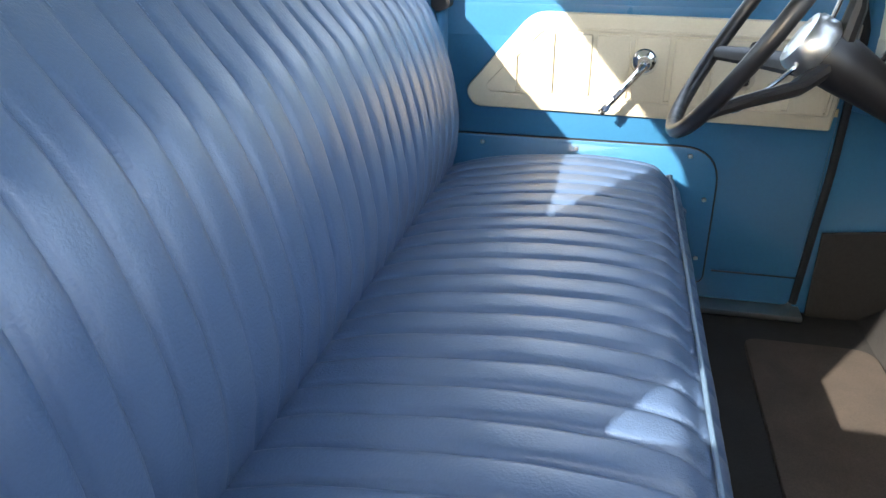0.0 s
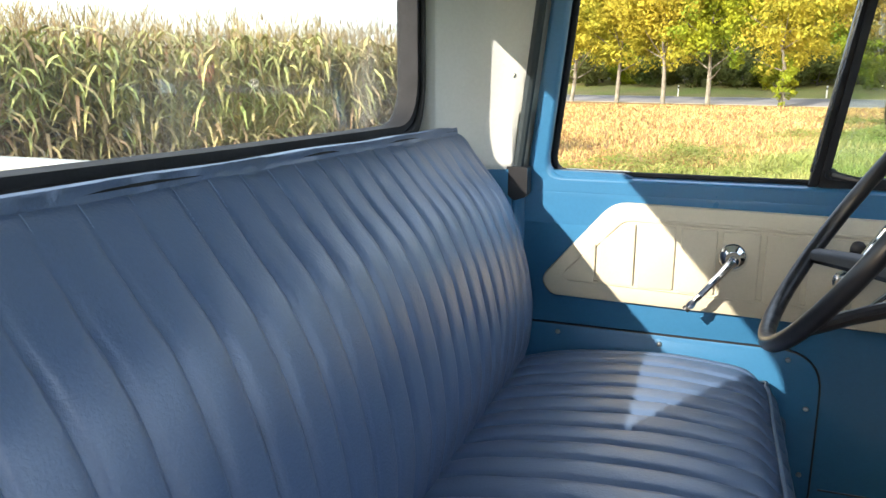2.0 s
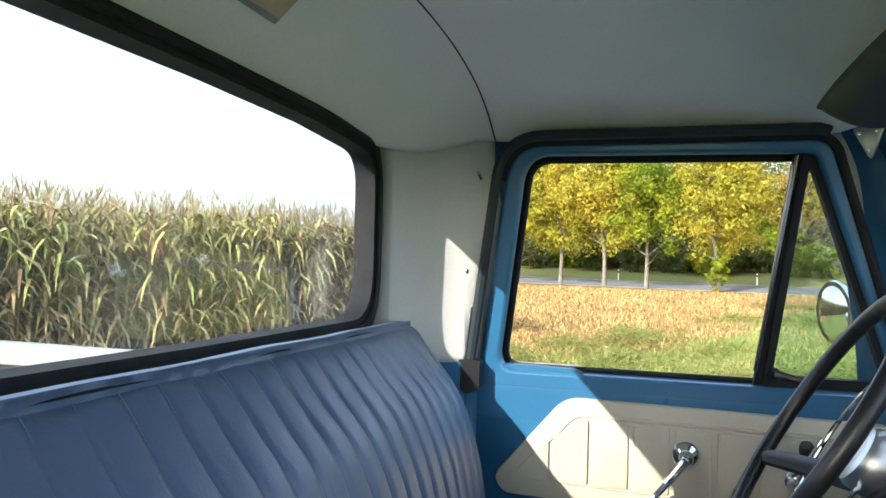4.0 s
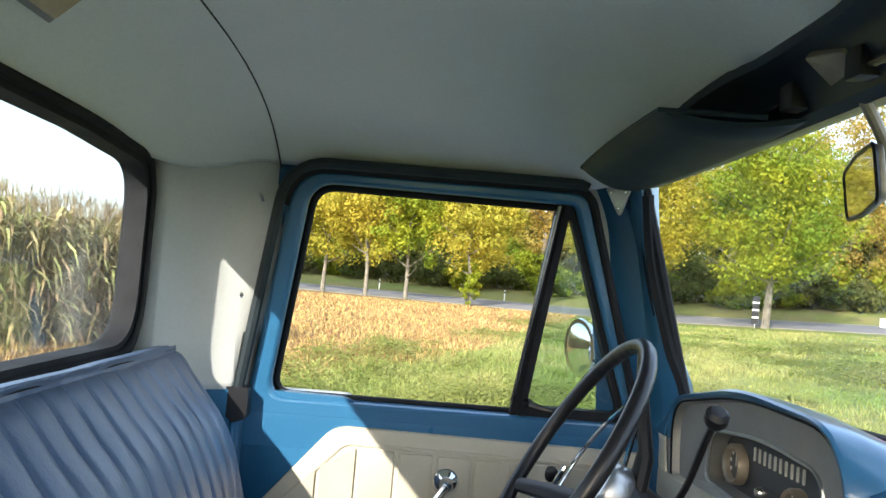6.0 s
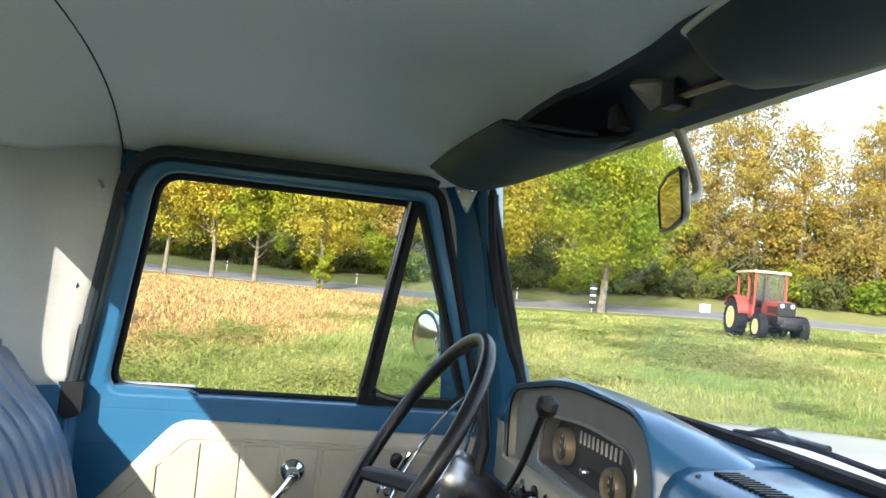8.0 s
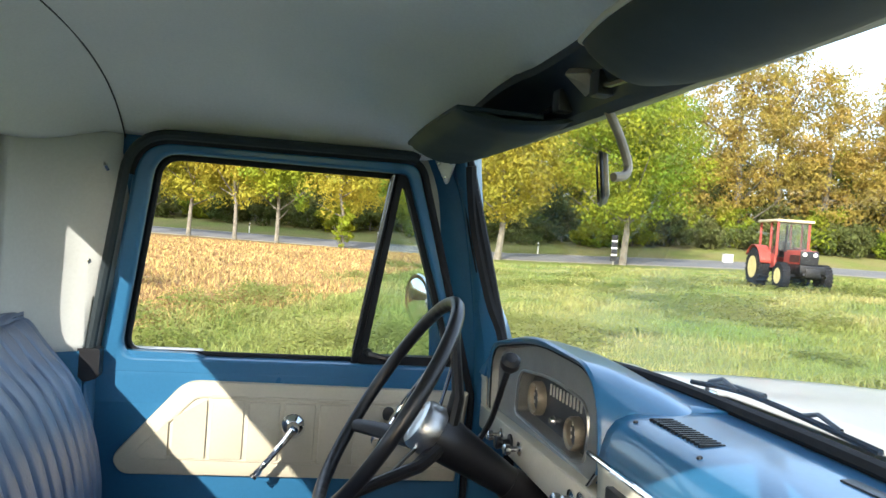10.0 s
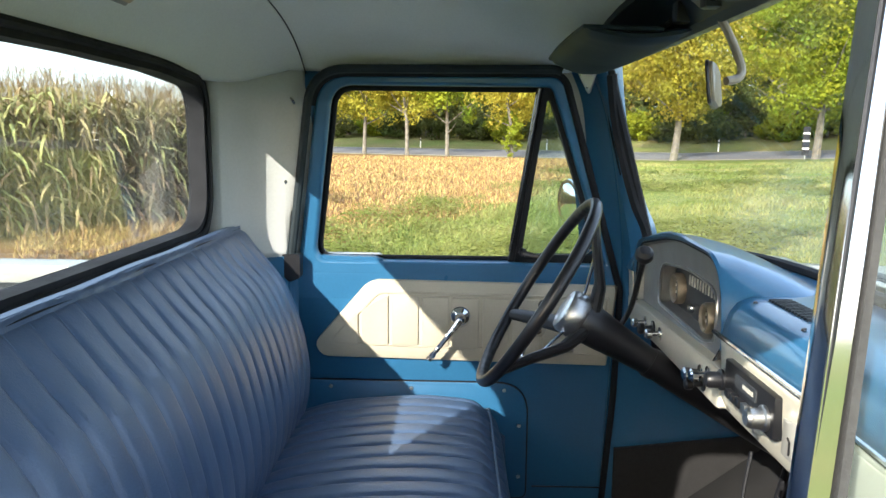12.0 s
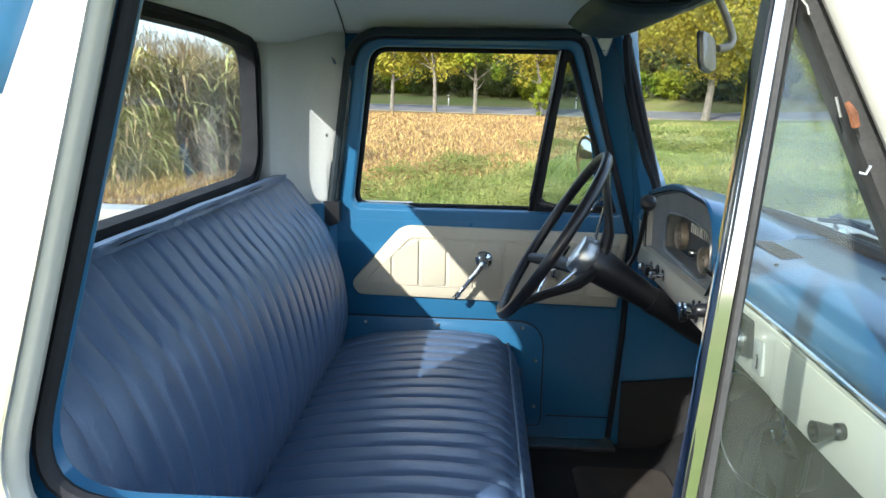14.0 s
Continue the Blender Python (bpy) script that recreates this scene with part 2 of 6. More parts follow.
def lathe(profile, seg=24, bm=None, m=None):
    """Turn (radius, height) pairs round z; m: where to put it."""
    bm = bm or bmesh.new()
    m = m or Matrix()
    rows = []
    for r, h in profile:
        if r < 1e-6:
            rows.append([bm.verts.new(m @ Vector((0, 0, h)))])
        else:
            rows.append([bm.verts.new(m @ Vector((r * math.cos(k * 2 * math.pi / seg), r * math.sin(k * 2 * math.pi / seg), h))) for k in range(seg)])
    for r0, r1 in zip(rows, rows[1:]):
        for k in range(seg):
            j = (k + 1) % seg
            if len(r0) == 1 and len(r1) == 1:
                continue
            if len(r0) == 1:
                bm.faces.new((r0[0], r1[k], r1[j]))
            elif len(r1) == 1:
                bm.faces.new((r0[k], r0[j], r1[0]))
            else:
                bm.faces.new((r0[k], r0[j], r1[j], r1[k]))
    for row, rev in ((rows[0], True), (rows[-1], False)):
        if len(row) > 2:
            bm.faces.new(row[::-1] if rev else row)
    return bm


def box(x0, x1, y0, y1, z0, z1, bm=None, bev=0.0):
    b2 = bmesh.new()
    bmesh.ops.create_cube(b2, size=1)
    for v in b2.verts:
        v.co = Vector(((x0 + x1) / 2 + v.co.x * (x1 - x0), (y0 + y1) / 2 + v.co.y * (y1 - y0), (z0 + z1) / 2 + v.co.z * (z1 - z0)))
    if bev:
        bmesh.ops.bevel(b2, geom=b2.edges, offset=bev, segments=2, affect="EDGES", profile=0.6)
    if bm is None:
        return b2
    me = bpy.data.meshes.new("tmp")
    b2.to_mesh(me)
    b2.free()
    bm.from_mesh(me)
    bpy.data.meshes.remove(me)
    return bm


def grid(rows, bm=None, closed=False):
    bm = bm or bmesh.new()
    vs = [[bm.verts.new(p) for p in r] for r in rows]
    for a, b in zip(vs, vs[1:]):
        m = len(a)
        for i in range(m if closed else m - 1):
            bm.faces.new((a[i], a[(i + 1) % m], b[(i + 1) % m], b[i]))
    return bm


def facing(origin, normal):
    """A pose at origin whose z points along normal."""
    return Matrix.Translation(origin) @ Vector(normal).to_track_quat("Z", "Y").to_matrix().to_4x4()


def smoothstep(a, b, x):
    t = min(1, max(0, (x - a) / (b - a)))
    return t * t * (3 - 2 * t)


def spline(knots, n):
    """n + 1 points on a smooth line through the knots."""
    k = [Vector(p) for p in knots]
    out = []
    m = len(k) - 1
    for i in range(n + 1):
        f = i / n * m
        j = min(int(f), m - 1)
        t = f - j
        p0, p1, p2, p3 = k[max(j - 1, 0)], k[j], k[j + 1], k[min(j + 2, m)]
        out.append(0.5 * ((2 * p1) + (p2 - p0) * t + (2 * p0 - 5 * p1 + 4 * p2 - p3) * t * t + (3 * p1 - p0 - 3 * p2 + p3) * t ** 3))
    return out

# ---- cab: floor, rear wall, headliner ----
FLOOR = 0.585
floor = part("floor", grid([[(x, y, FLOOR + (0.0 if x < 0.52 else (x - 0.52) * 0.75)) for y in np.linspace(-0.80, 0.80, 9)] for x in (-0.60, -0.2, 0.1, 0.3, 0.52, 0.60, 0.70, 0.80, 0.92)]), MAT)
sol = floor.modifiers.new("thick", "SOLIDIFY")
sol.thickness, sol.offset = 0.03, -1
tagged(floor, "black ribbed rubber floor covering of the cab", "floor", kind="structure")
carpet = part("floor_mat", prism(rpoly([(0.262, -0.62, 0.03), (0.515, -0.62, 0.05), (0.515, 0.598, 0.05), (0.262, 0.598, 0.03)]), FLOOR + 0.002, FLOOR + 0.012, "z", bevel=0.004), CARPET)
tagged(carpet, "worn brown carpet mat on the cab floor", "floor mat")

XC, HY, PN, PP = -0.125, 0.738, 5.0, 4.2


def gauge_at(x, y):
    a = 0.462 if x < XC else 0.46
    return (abs(y / HY) ** PN + abs((x - XC) / a) ** PN) ** (1 / PN)


def edge_z(x, y):
    """Height of the headliner's rim."""
    rear = smoothstep(-0.40, -0.56, x)
    front = smoothstep(0.15, 0.33, x)
    z = 1.745 - 0.040 * rear - 0.004 * front
    return z


def head_z(x, y):
    g = min(1.0, gauge_at(x, y))
    if g < 1e-6:
        return 1.892
    bx, by = XC + (x - XC) / g, y / g
    ze = edge_z(bx, by)
    z = ze + (1.892 - ze) * (1 - g ** PP)
    return z - 0.018 * smoothstep(0.10, 0.27, x) * smoothstep(0.70, 0.45, abs(y)) + 0.052 * smoothstep(0.10, 0.28, x) * smoothstep(0.40, 0.10, abs(y))


def header_x(y):
    """Where the headliner meets the header."""
    return 0.266 + 0.028 * smoothstep(0.36, 0.06, abs(y))


def rim(theta):
    c, s = math.cos(theta), math.sin(theta)
    g = gauge_at(XC + c * 0.1, s * 0.1)
    return XC + c * 0.1 / g, s * 0.1 / g


rows = []
N = 112
for k in range(15):
    s = (k / 14) ** 1.6
    row = []
    for i in range(N):
        bx, by = rim(i * 2 * math.pi / N)
        x, y = XC + (bx - XC) * (1 - s * 0.995), by * (1 - s * 0.995)
        x = min(x, header_x(y) + 0.004)
        row.append((x, y, head_z(x, y)))
    rows.append(row)
bm = grid(rows, closed=True)
bm.verts.ensure_lookup_table()
bm.faces.new([bm.verts[len(bm.verts) - N + i] for i in range(N)])
ceiling = part("ceiling", bm, HEADLINER)
sol = ceiling.modifiers.new("thick", "SOLIDIFY")
sol.thickness, sol.offset = 0.012, 0
tagged(ceiling, "grey perforated vinyl headliner of the cab roof", "ceiling", kind="structure")

# seam bead of the headliner, running over the cab behind the doors
seam = [(-0.380 - 0.020 * (1 - abs(y / 0.72) ** 2.2), y, 0) for y in np.linspace(-0.730, 0.730, 81)]
seam = [(x, y * (1 - 0.008 * abs(y / 0.722) ** 6), head_z(x, y) - 0.006 - 0.006 * abs(y / 0.722) ** 6) for x, y, _ in seam] 
bead = part("headliner_seam", tube(seam, 0.0016, 6), OLDRUBBER)
tagged(bead, "thin dark seam bead across the grey headliner", "trim", kind="structure")

# rear wall with its window
RX = -0.576
RWIN = [(-0.532, 1.382, 0.09), (-0.527, 1.684, 0.07), (-0.28, 1.699, 0.6), (0, 1.702, 0.6), (0.28, 1.699, 0.6), (0.527, 1.684, 0.07), (0.532, 1.382, 0.09), (0, 1.380, 0.0001)]


def grow(pts, d, cy, cz):
    out = []
    for a, b, r in pts:
        out.append((a + (d if a > cy else -d if a < cy else 0), b + (d if b > cz else -d), max(r + d * 0.8, 0.0001)))
    return out


inner_r = rpoly(RWIN, 8)
seal_o = rpoly(grow(RWIN, 0.040, 0, 1.5), 8)
wall_o = rpoly([(-0.645, 1.20, 0.0001), (-0.645, 1.735, 0.0001), (-0.28, 1.735, 0.0001), (0, 1.735, 0.0001), (0.28, 1.735, 0.0001), (0.645, 1.735, 0.0001), (0.645, 1.20, 0.0001), (0, 1.20, 0.0001)], 8)
wall_rear = part("wall_rear", ring(wall_o, seal_o, RX - 0.03, RX - 0.006, "x"), GREYPAINT)
tagged(wall_rear, "grey painted sheet metal rear wall of the cab", "wall", kind="structure")
low = part("wall_rear_low", box(RX - 0.03, RX - 0.006, -0.74, 0.74, 0.56, 1.20), GREYPAINT)
tagged(low, "grey painted lower rear panel of the cab", "wall", kind="structure")
rwin = empty("window_1", (RX, 0, 1.37), "wide rear cab window in a black rubber gasket", "window", kind="structure")
bm = ring(seal_o, inner_r, RX - 0.030, RX + 0.010, "x")
under(part("gasket", bm, RUBBER), rwin)
under(part("gasket_lip", tube([(RX + 0.012, a, b) for a, b in dedupe(rpoly(grow(RWIN, 0.017, 0, 1.5), 8))], 0.007, 8, closed=True), RUBBER), rwin)
pane = under(part("pane", prism(dedupe(rpoly(grow(RWIN, 0.01, 0, 1.5), 8)), RX - 0.027, RX - 0.023, "x"), REARPANE), rwin)
pane.visible_shadow = False


def corner_panel(s, name):
    rows = []
    th = []
    for i in range(200):
        a = math.pi / 2 + i / 199 * math.pi / 2
        x, y = rim(a)
        if x < -0.385 and y > 0.0 and y < HY * 0.9999:
            if y > 0.585:
                th.append((x, y))
    th = th[::2] + [th[-1]]
    th = ([(-0.372, HY + 0.022), (-0.392, HY + 0.006), (-0.404, HY + 0.001)] if s > 0 else [(-0.428, HY - 0.002)]) + th + [(RX - 0.003, 0.574)]
    def bound(x, z):
        """Keep the sheet behind the sloping edge of the door."""
        e = -0.424 + max(0, z - 1.28) * 0.135
        return min(x, e + (0.010 if x > -0.38 else -0.006 if x > -0.398 else -0.014))
    blue_rows = [[(bound(x, z), s * (y - 0.002), z) for x, y in th] for z in (0.60, 1.0, 1.286)]
    bp = part("pillar_rear_low", grid(blue_rows), BLUE)
    m = bp.modifiers.new("thick", "SOLIDIFY")
    m.thickness, m.offset = 0.012, 0
    tagged(bp, "blue enamelled foot of the rear cab pillar", "pillar", kind="structure")
    for z in (1.284, 1.30, 1.40, 1.50, 1.60, 1.66, 1.70):
        rows.append([(bound(x, z) if s > 0 else x, s * y, edge_z(x, y) + 0.012 if z > 1.69 else z) for x, y in th])
    ob = part(name, grid(rows), GREYPAINT)
    m = ob.modifiers.new("thick", "SOLIDIFY")
    m.thickness, m.offset = 0.012, 0
    tagged(ob, "grey painted rear corner pillar of the cab", "pillar", kind="structure")
    return ob


for s in (1, -1):
    corner_panel(s, "pillar_rear")
    scr = part("pillar_screw", lathe([(0, 0.006), (0.006, 0.005), (0.008, 0), (0.008, -0.004)], 10, m=facing((-0.433, s * 0.7165, 1.472), (0, -s, 0))), CHROME)
    tagged(scr, "small chrome screw on the grey pillar", "screw")
    hook = part("coat_hook", tube([(-0.412, s * 0.728, 1.671), (-0.412, s * 0.704, 1.675), (-0.408, s * 0.698, 1.668), (-0.404, s * 0.702, 1.660)], 0.0034, 6), CHROME)
    tagged(hook, "small chrome coat hook on the pillar", "hook")
    anc = part("pillar_bracket", prism(rpoly([(-0.470, 1.292, 0.004), (-0.398, 1.292, 0.006), (-0.398, 1.232, 0.012), (-0.425, 1.222, 0.012), (-0.470, 1.262, 0.006)], 4), *sorted((s * 0.708, s * 0.744))), BLACK)
    tagged(anc, "black bracket at the foot of the grey pillar", "bracket")

# ---- windshield frame, A pillars, header ----
WSL = [(0.328, 0.655, 1.735), (0.352, 0.664, 1.613), (0.400, 0.672, 1.444), (0.44, 0.672, 1.335)]


def a_pillar(s):
    rows = []
    knots_i = [(0.285, 0.712, 1.775), (0.345, 0.722, 1.66), (0.395, 0.74, 1.42), (0.412, 0.752, 1.25), (0.412, 0.752, 1.05)]
    knots_o = [(0.325, 0.640, 1.775), (0.352, 0.664, 1.613), (0.402, 0.672, 1.444), (0.445, 0.675, 1.33), (0.48, 0.68, 1.05)]
    a = spline(knots_i, 24)
    b = spline(knots_o, 24)
    for p, q in zip(a, b):
        mid = (p + q) / 2 + Vector((-0.006, -0.012, 0))
        back = q + Vector((0.05, 0.05, 0))
        out = p + Vector((-0.10, 0.048, 0))
        rows.append([(v.x, s * v.y, v.z) for v in (out, p, mid, q, back)])
    ob = part("pillar_front", grid(rows), BLUE)
    m = ob.modifiers.new("thick", "SOLIDIFY")
    m.thickness, m.offset = 0.006, 1
    m = ob.modifiers.new("round", "BEVEL")
    m.width, m.segments = 0.004, 2
    tagged(ob, "blue enamelled windscreen pillar", "pillar", kind="structure")
    ps = part("pillar_seal", tube([(q.x + 0.012, s * (q.y + 0.010), q.z) for q in b[2:]], 0.015, 8), RUBBER)
    tagged(ps, "black rubber seal along the windscreen pillar", "trim", kind="structure")
    # bracket for the visor
    br = empty("corner_bracket", (0.29, s * 0.668, 1.722), "chrome triangular trim bracket at the pillar top", "bracket")
    tri = [(-0.027, 0.024), (0.029, 0.026), (0.004, -0.038)]
    bmm = prism(rpoly([(a_, b_, 0.006) for a_, b_ in tri], 4), 0, 0.006, "z", bevel=0.002)
    bmm.transform(facing((0.292, s * 0.668, 1.722), (-0.55, -0.75 * s, -0.12)) @ pose(0, 0, 0, 0, 0, 0))
    under(part("plate", bmm, STEEL), br)
    for dx, dz in ((-0.013, 0.012), (0.016, 0.014), (0.002, -0.018)):
        m4 = facing((0.292, s * 0.668, 1.722), (-0.55, -0.75 * s, -0.12))
        under(part("screw", lathe([(0, 0.0095), (0.003, 0.009), (0.0038, 0.005)], 8, m=m4 @ Matrix.Translation((dx, dz, 0))), CHROME), br)


for s in (1, -1):
    a_pillar(s)

rows = []
for y in np.linspace(-0.70, 0.70, 33):
    arch = 1 - abs(y / 0.70) ** 2.5
    zb = 1.752 + 0.008 * arch
    xf = 0.325 + 0.03 * arch
    xe = header_x(y)
    ze = head_z(xe, y) - 0.007
    a_, b_ = Vector((xf - 0.008, zb + 0.002)), Vector((xe, max(ze, zb + 0.004)))
    row = [(xf + 0.05, y, zb + 0.01), (xf + 0.004, y, zb - 0.004)]
    for u in (0, 0.2, 0.4, 0.6, 0.8, 1.0):
        q = a_.lerp(b_, u)
        row.append((q.x, y, q.y + 0.016 * math.sin(u * math.pi) * arch))
    rows.append(row + [(xe - 0.004, y, b_.y + 0.014)])
header = part("windscreen_header", grid(rows), HEADERPAINT)
m = header.modifiers.new("thick", "SOLIDIFY")
m.thickness = 0.006
tagged(header, "dark blue sheet metal header above the windscreen", "header", kind="structure")

# windscreen glass and gasket
def ws_point(u, v):
    """u: -1 to 1 across, v: 0 at the sill to 1 at the header."""
    y = u * (0.69 - 0.03 * v)
    arch = 1 - abs(u) ** 3
    x0, z0 = 0.46 + 0.175 * (1 - abs(u) ** 3.5), 1.335 + 0.012 * arch
    x1, z1 = 0.335 + 0.03 * arch, 1.760 + 0.008 * arch
    return (x0 + (x1 - x0) * v, y, z0 + (z1 - z0) * v)


wsc = empty("window_2", (0.6, 0, 1.34), "curved windscreen in a black rubber gasket", "window", kind="structure")
ws = under(part("pane", grid([[ws_point(u, v) for u in np.linspace(-1, 1, 41)] for v in np.linspace(0, 1, 9)]), PANE), wsc)
ws.visible_shadow = False
edge = [ws_point(u, 0.0) for u in np.linspace(-1, 1, 41)] + [ws_point(1, v) for v in np.linspace(0.05, 0.95, 12)] + [ws_point(u, 1.0) for u in np.linspace(1, -1, 41)] + [ws_point(-1, v) for v in np.linspace(0.95, 0.05, 12)]
under(part("gasket", tube(edge, 0.013, 8, closed=True), RUBBER), wsc)

# ---- doors ----
DRIVER_WIN = [(-0.368, 1.272, 0.04), (-0.311, 1.706, 0.055), (0.214, 1.706, 0.02), (0.368, 1.272, 0.006)]
DOOR_O = [(-0.415, 1.250, 0.004), (-0.347, 1.729, 0.085), (0.238, 1.733, 0.045), (0.410, 1.250, 0.004)]


def lean(bm, y0=None):
    """The window frame leans in towards the roof."""
    for v in bm.verts:
        if v.co.z > 1.28:
            v.co.y -= (v.co.z - 1.28) * 0.13
    return bm


def door(s, name, label):
    WIN = DRIVER_WIN if s > 0 else [(-0.368, 1.254, 0.07), (-0.270, 1.704, 0.06), (0.226, 1.704, 0.02), (0.422, 1.254, 0.006)]
    OUT = DOOR_O if s > 0 else [(-0.405, 1.240, 0.004), (-0.312, 1.740, 0.075), (0.268, 1.743, 0.06), (0.452, 1.240, 0.004)]
    sink = 0.016 if s > 0 else 0.048
    d = empty(name, (0, s * 0.75, 0.60), label, "door", kind="structure")
    fl = (lambda b: b) if s > 0 else flip

    def add(nm, bm, material, lab="", parent=None):
        ob = part(nm, fl(bm), material, label=lab)
        if parent is None:
            under(ob, d)
        else:
            ob.parent = parent
        return ob
    # inner shell below the sill
    lower = rpoly([(-0.424, 0.60, 0.02), (-0.424, 1.252 - sink, 0.002), (0.404, 1.252 - sink, 0.002), (0.379, 0.60, 0.02)], 4)
    add("inner_panel", prism(lower, 0.795, 0.752, bevel=0.006), BLUE)
    # window ledge, rounded towards the cab
    prof = [(0.790, 1.185), (0.7521, 1.185), (0.7513, 1.22), (0.7508, 1.246), (0.7505, 1.262), (0.754, 1.276), (0.762, 1.285), (0.776, 1.289), (0.792, 1.290)]
    drop = sink
    add("ledge", grid([[(x, y, z - drop) for y, z in prof] for x in np.linspace(-0.420, 0.402, 13)]), BLUE)
    if s > 0:
        add("window_step", prism(rpoly([(-0.385, 1.26, 0.001), (-0.385, 1.284, 0.001), (-0.215, 1.281, 0.006), (-0.195, 1.274, 0.006), (-0.19, 1.26, 0.001)], 4), 0.757, 0.790, bevel=0.003), BLUE)
    add("outer_sill", box(-0.41, 0.40, 0.806, 0.90, 1.215 - sink, 1.272 - sink, bev=0.012), WHITE, "white enamelled outer window sill")
    if s > 0:
        add("outer_sill_step", box(-0.41, -0.205, 0.80, 0.86, 1.24, 1.278, bev=0.008), WHITE, "white enamelled raised sill")
    o, i = rpoly([(a, b - (sink if b < 1.3 else 0), r) for a, b, r in OUT], 8), rpoly(WIN, 8)
    bm = ring(o, i, 0.7503, 0.778)
    ob = add("window_frame", lean(bm), BLUE)
    m = ob.modifiers.new("round", "BEVEL")
    m.width, m.segments, m.limit_method = 0.010, 4, "ANGLE"
    # outer skin of the frame and of the door
    o2 = rpoly([(-0.437, 1.255 - sink, 0.004), (-0.352, 1.770, 0.085), (0.280, 1.772, 0.065), (0.440, 1.255 - sink, 0.004)] if s > 0 else [(-0.500, 1.205, 0.004), (-0.288, 1.765, 0.085), (0.330, 1.767, 0.065), (0.540, 1.210, 0.004)], 8)
    bm2 = ring(o2, rpoly(grow(WIN, -0.006, 0, 1.5) if s > 0 else [(-0.362, 1.246, 0.07), (-0.266, 1.700, 0.06), (0.200, 1.700, 0.02), (0.428, 1.246, 0.006)], 8), 0.795, 0.828)
    ob = add("outer_frame", lean(bm2), WHITE, "white enamelled outer window frame")
    m = ob.modifiers.new("round", "BEVEL")
    m.width, m.segments, m.limit_method = 0.016, 4, "ANGLE"
    skin = [(0.80, 0.62), (0.90, 0.62), (0.955, 0.72), (0.965, 0.95), (0.955, 1.12), (0.925, 1.20), (0.885, 1.258 - sink), (0.835, 1.272 - sink)]
    add("outer_skin", grid([[(x, y, z) for y, z in skin] for x in ((-0.437, -0.43, -0.2, 0.1, 0.42, 0.428) if s > 0 else (-0.437, -0.43, -0.2, 0.1, 0.47, 0.485))]), WHITE)
    # run channel and weather strips
    add("run_channel", lean(tube([(a, 0.786, b) for a, b in dedupe(rpoly(grow(WIN, -0.004, 0, 1.5), 8))], 0.0075, 8, closed=True)), RUBBER)
    od = dedupe(inset(dedupe(o), -0.012))
    lo = [k for k in range(len(od)) if od[k][1] > 1.262]
    path = [(-0.428, 1.245)] + [od[k] for k in lo if od[k][0] < 0.235]
    add("windlace", lean(tube([(a, 0.731 if b > 1.24 else 0.748, b) for a, b in path], 0.0105, 8)), WINDLACE, "dark slate windlace")
    gap = dedupe(inset(dedupe(o), -0.004))
    gap = [q for q in gap if q[1] > 1.262]
    add("door_seal", lean(tube([(a, 0.750, b) for a, b in gap] + [(0.410 if s > 0 else 0.45, 0.750, 1.2), (0.404, 0.752, 0.92), (0.384, 0.752, 0.61)], 0.0085, 8)), RUBBER)
    # vent window: division bar, frame, pane, latch
    b0, b1 = Vector((0.132, 0.776, 1.270)), Vector((0.188, 0.776, 1.708))
    if s < 0:
        b0.x, b1.x, b0.z = 0.152, 0.207, 1.252
    bar = bmesh.new()
    dirv = (b1 - b0)
    k = 0.78 if s > 0 else 0.62
    sec = [(-0.009 * k, -0.009), (0.009 * k, -0.009), (0.011 * k, 0.0), (0.009 * k, 0.012), (-0.009 * k, 0.012), (-0.011 * k, 0.0)]
    grid([[tuple(b0 + dirv * t + Vector((a, b, 0))) for a, b in sec] for t in (0, 0.25, 0.5, 0.75, 1)], bm=bar, closed=True)
    if s > 0:
        add("division_bar", lean(bar), RUBBER, "black division bar")
        add("division_trim", lean(tube([b0 + Vector((-0.004, -0.012, 0.03)), b1 + Vector((-0.004, -0.012, -0.005))], 0.0045, 8)), SMOKED)
    else:
        add("division_bar", lean(bar), CHROME, "polished chrome division bar")
        add("division_rubber", lean(tube([b0 + Vector((0.013, 0.002, 0)), b1 + Vector((0.011, 0.002, 0))], 0.007, 8)), OLDRUBBER)
        rear = [q for q in dedupe(rpoly([(a, b, r + 0.004) for a, b, r in grow(WIN, 0.004, 0, 1.5)], 8)) if q[0] < 0.1]
        k1 = max(range(len(rear)), key=lambda i: (Vector(rear[i]) - Vector(rear[i - 1])).length)
        add("channel_trim", lean(tube([(a, 0.829, b) for a, b in rear[k1:] + rear[:k1]], 0.0026, 6)), STEEL, "thin bright edge of the window channel")
        add("vent_hinge", lean(tube([(0.2465, 0.803, 1.586), (0.2485, 0.808, 1.579), (0.252, 0.806, 1.570)], 0.003, 8, taper=[0.002, 0.0034, 0.003])), RUST, "rusty vent window hinge")
        add("hinge_pin", lean(tube([(0.240, 0.800, 1.590), (0.244, 0.801, 1.576)], 0.0011, 6)), STEEL)
        add("vent_clip", lean(tube([(0.258, 0.803, 1.538), (0.262, 0.804, 1.537), (0.265, 0.804, 1.543)], 0.0012, 6)), STEEL)
        add("vent_clip", lean(tube([(0.211, 0.801, 1.658), (0.215, 0.803, 1.652), (0.217, 0.803, 1.646)], 0.0011, 6)), STEEL)
        add("division_groove", lean(tube([b0 + Vector((-0.004, 0.0125, 0)), b1 + Vector((-0.004, 0.0125, 0))], 0.0018, 6)), BLACK)
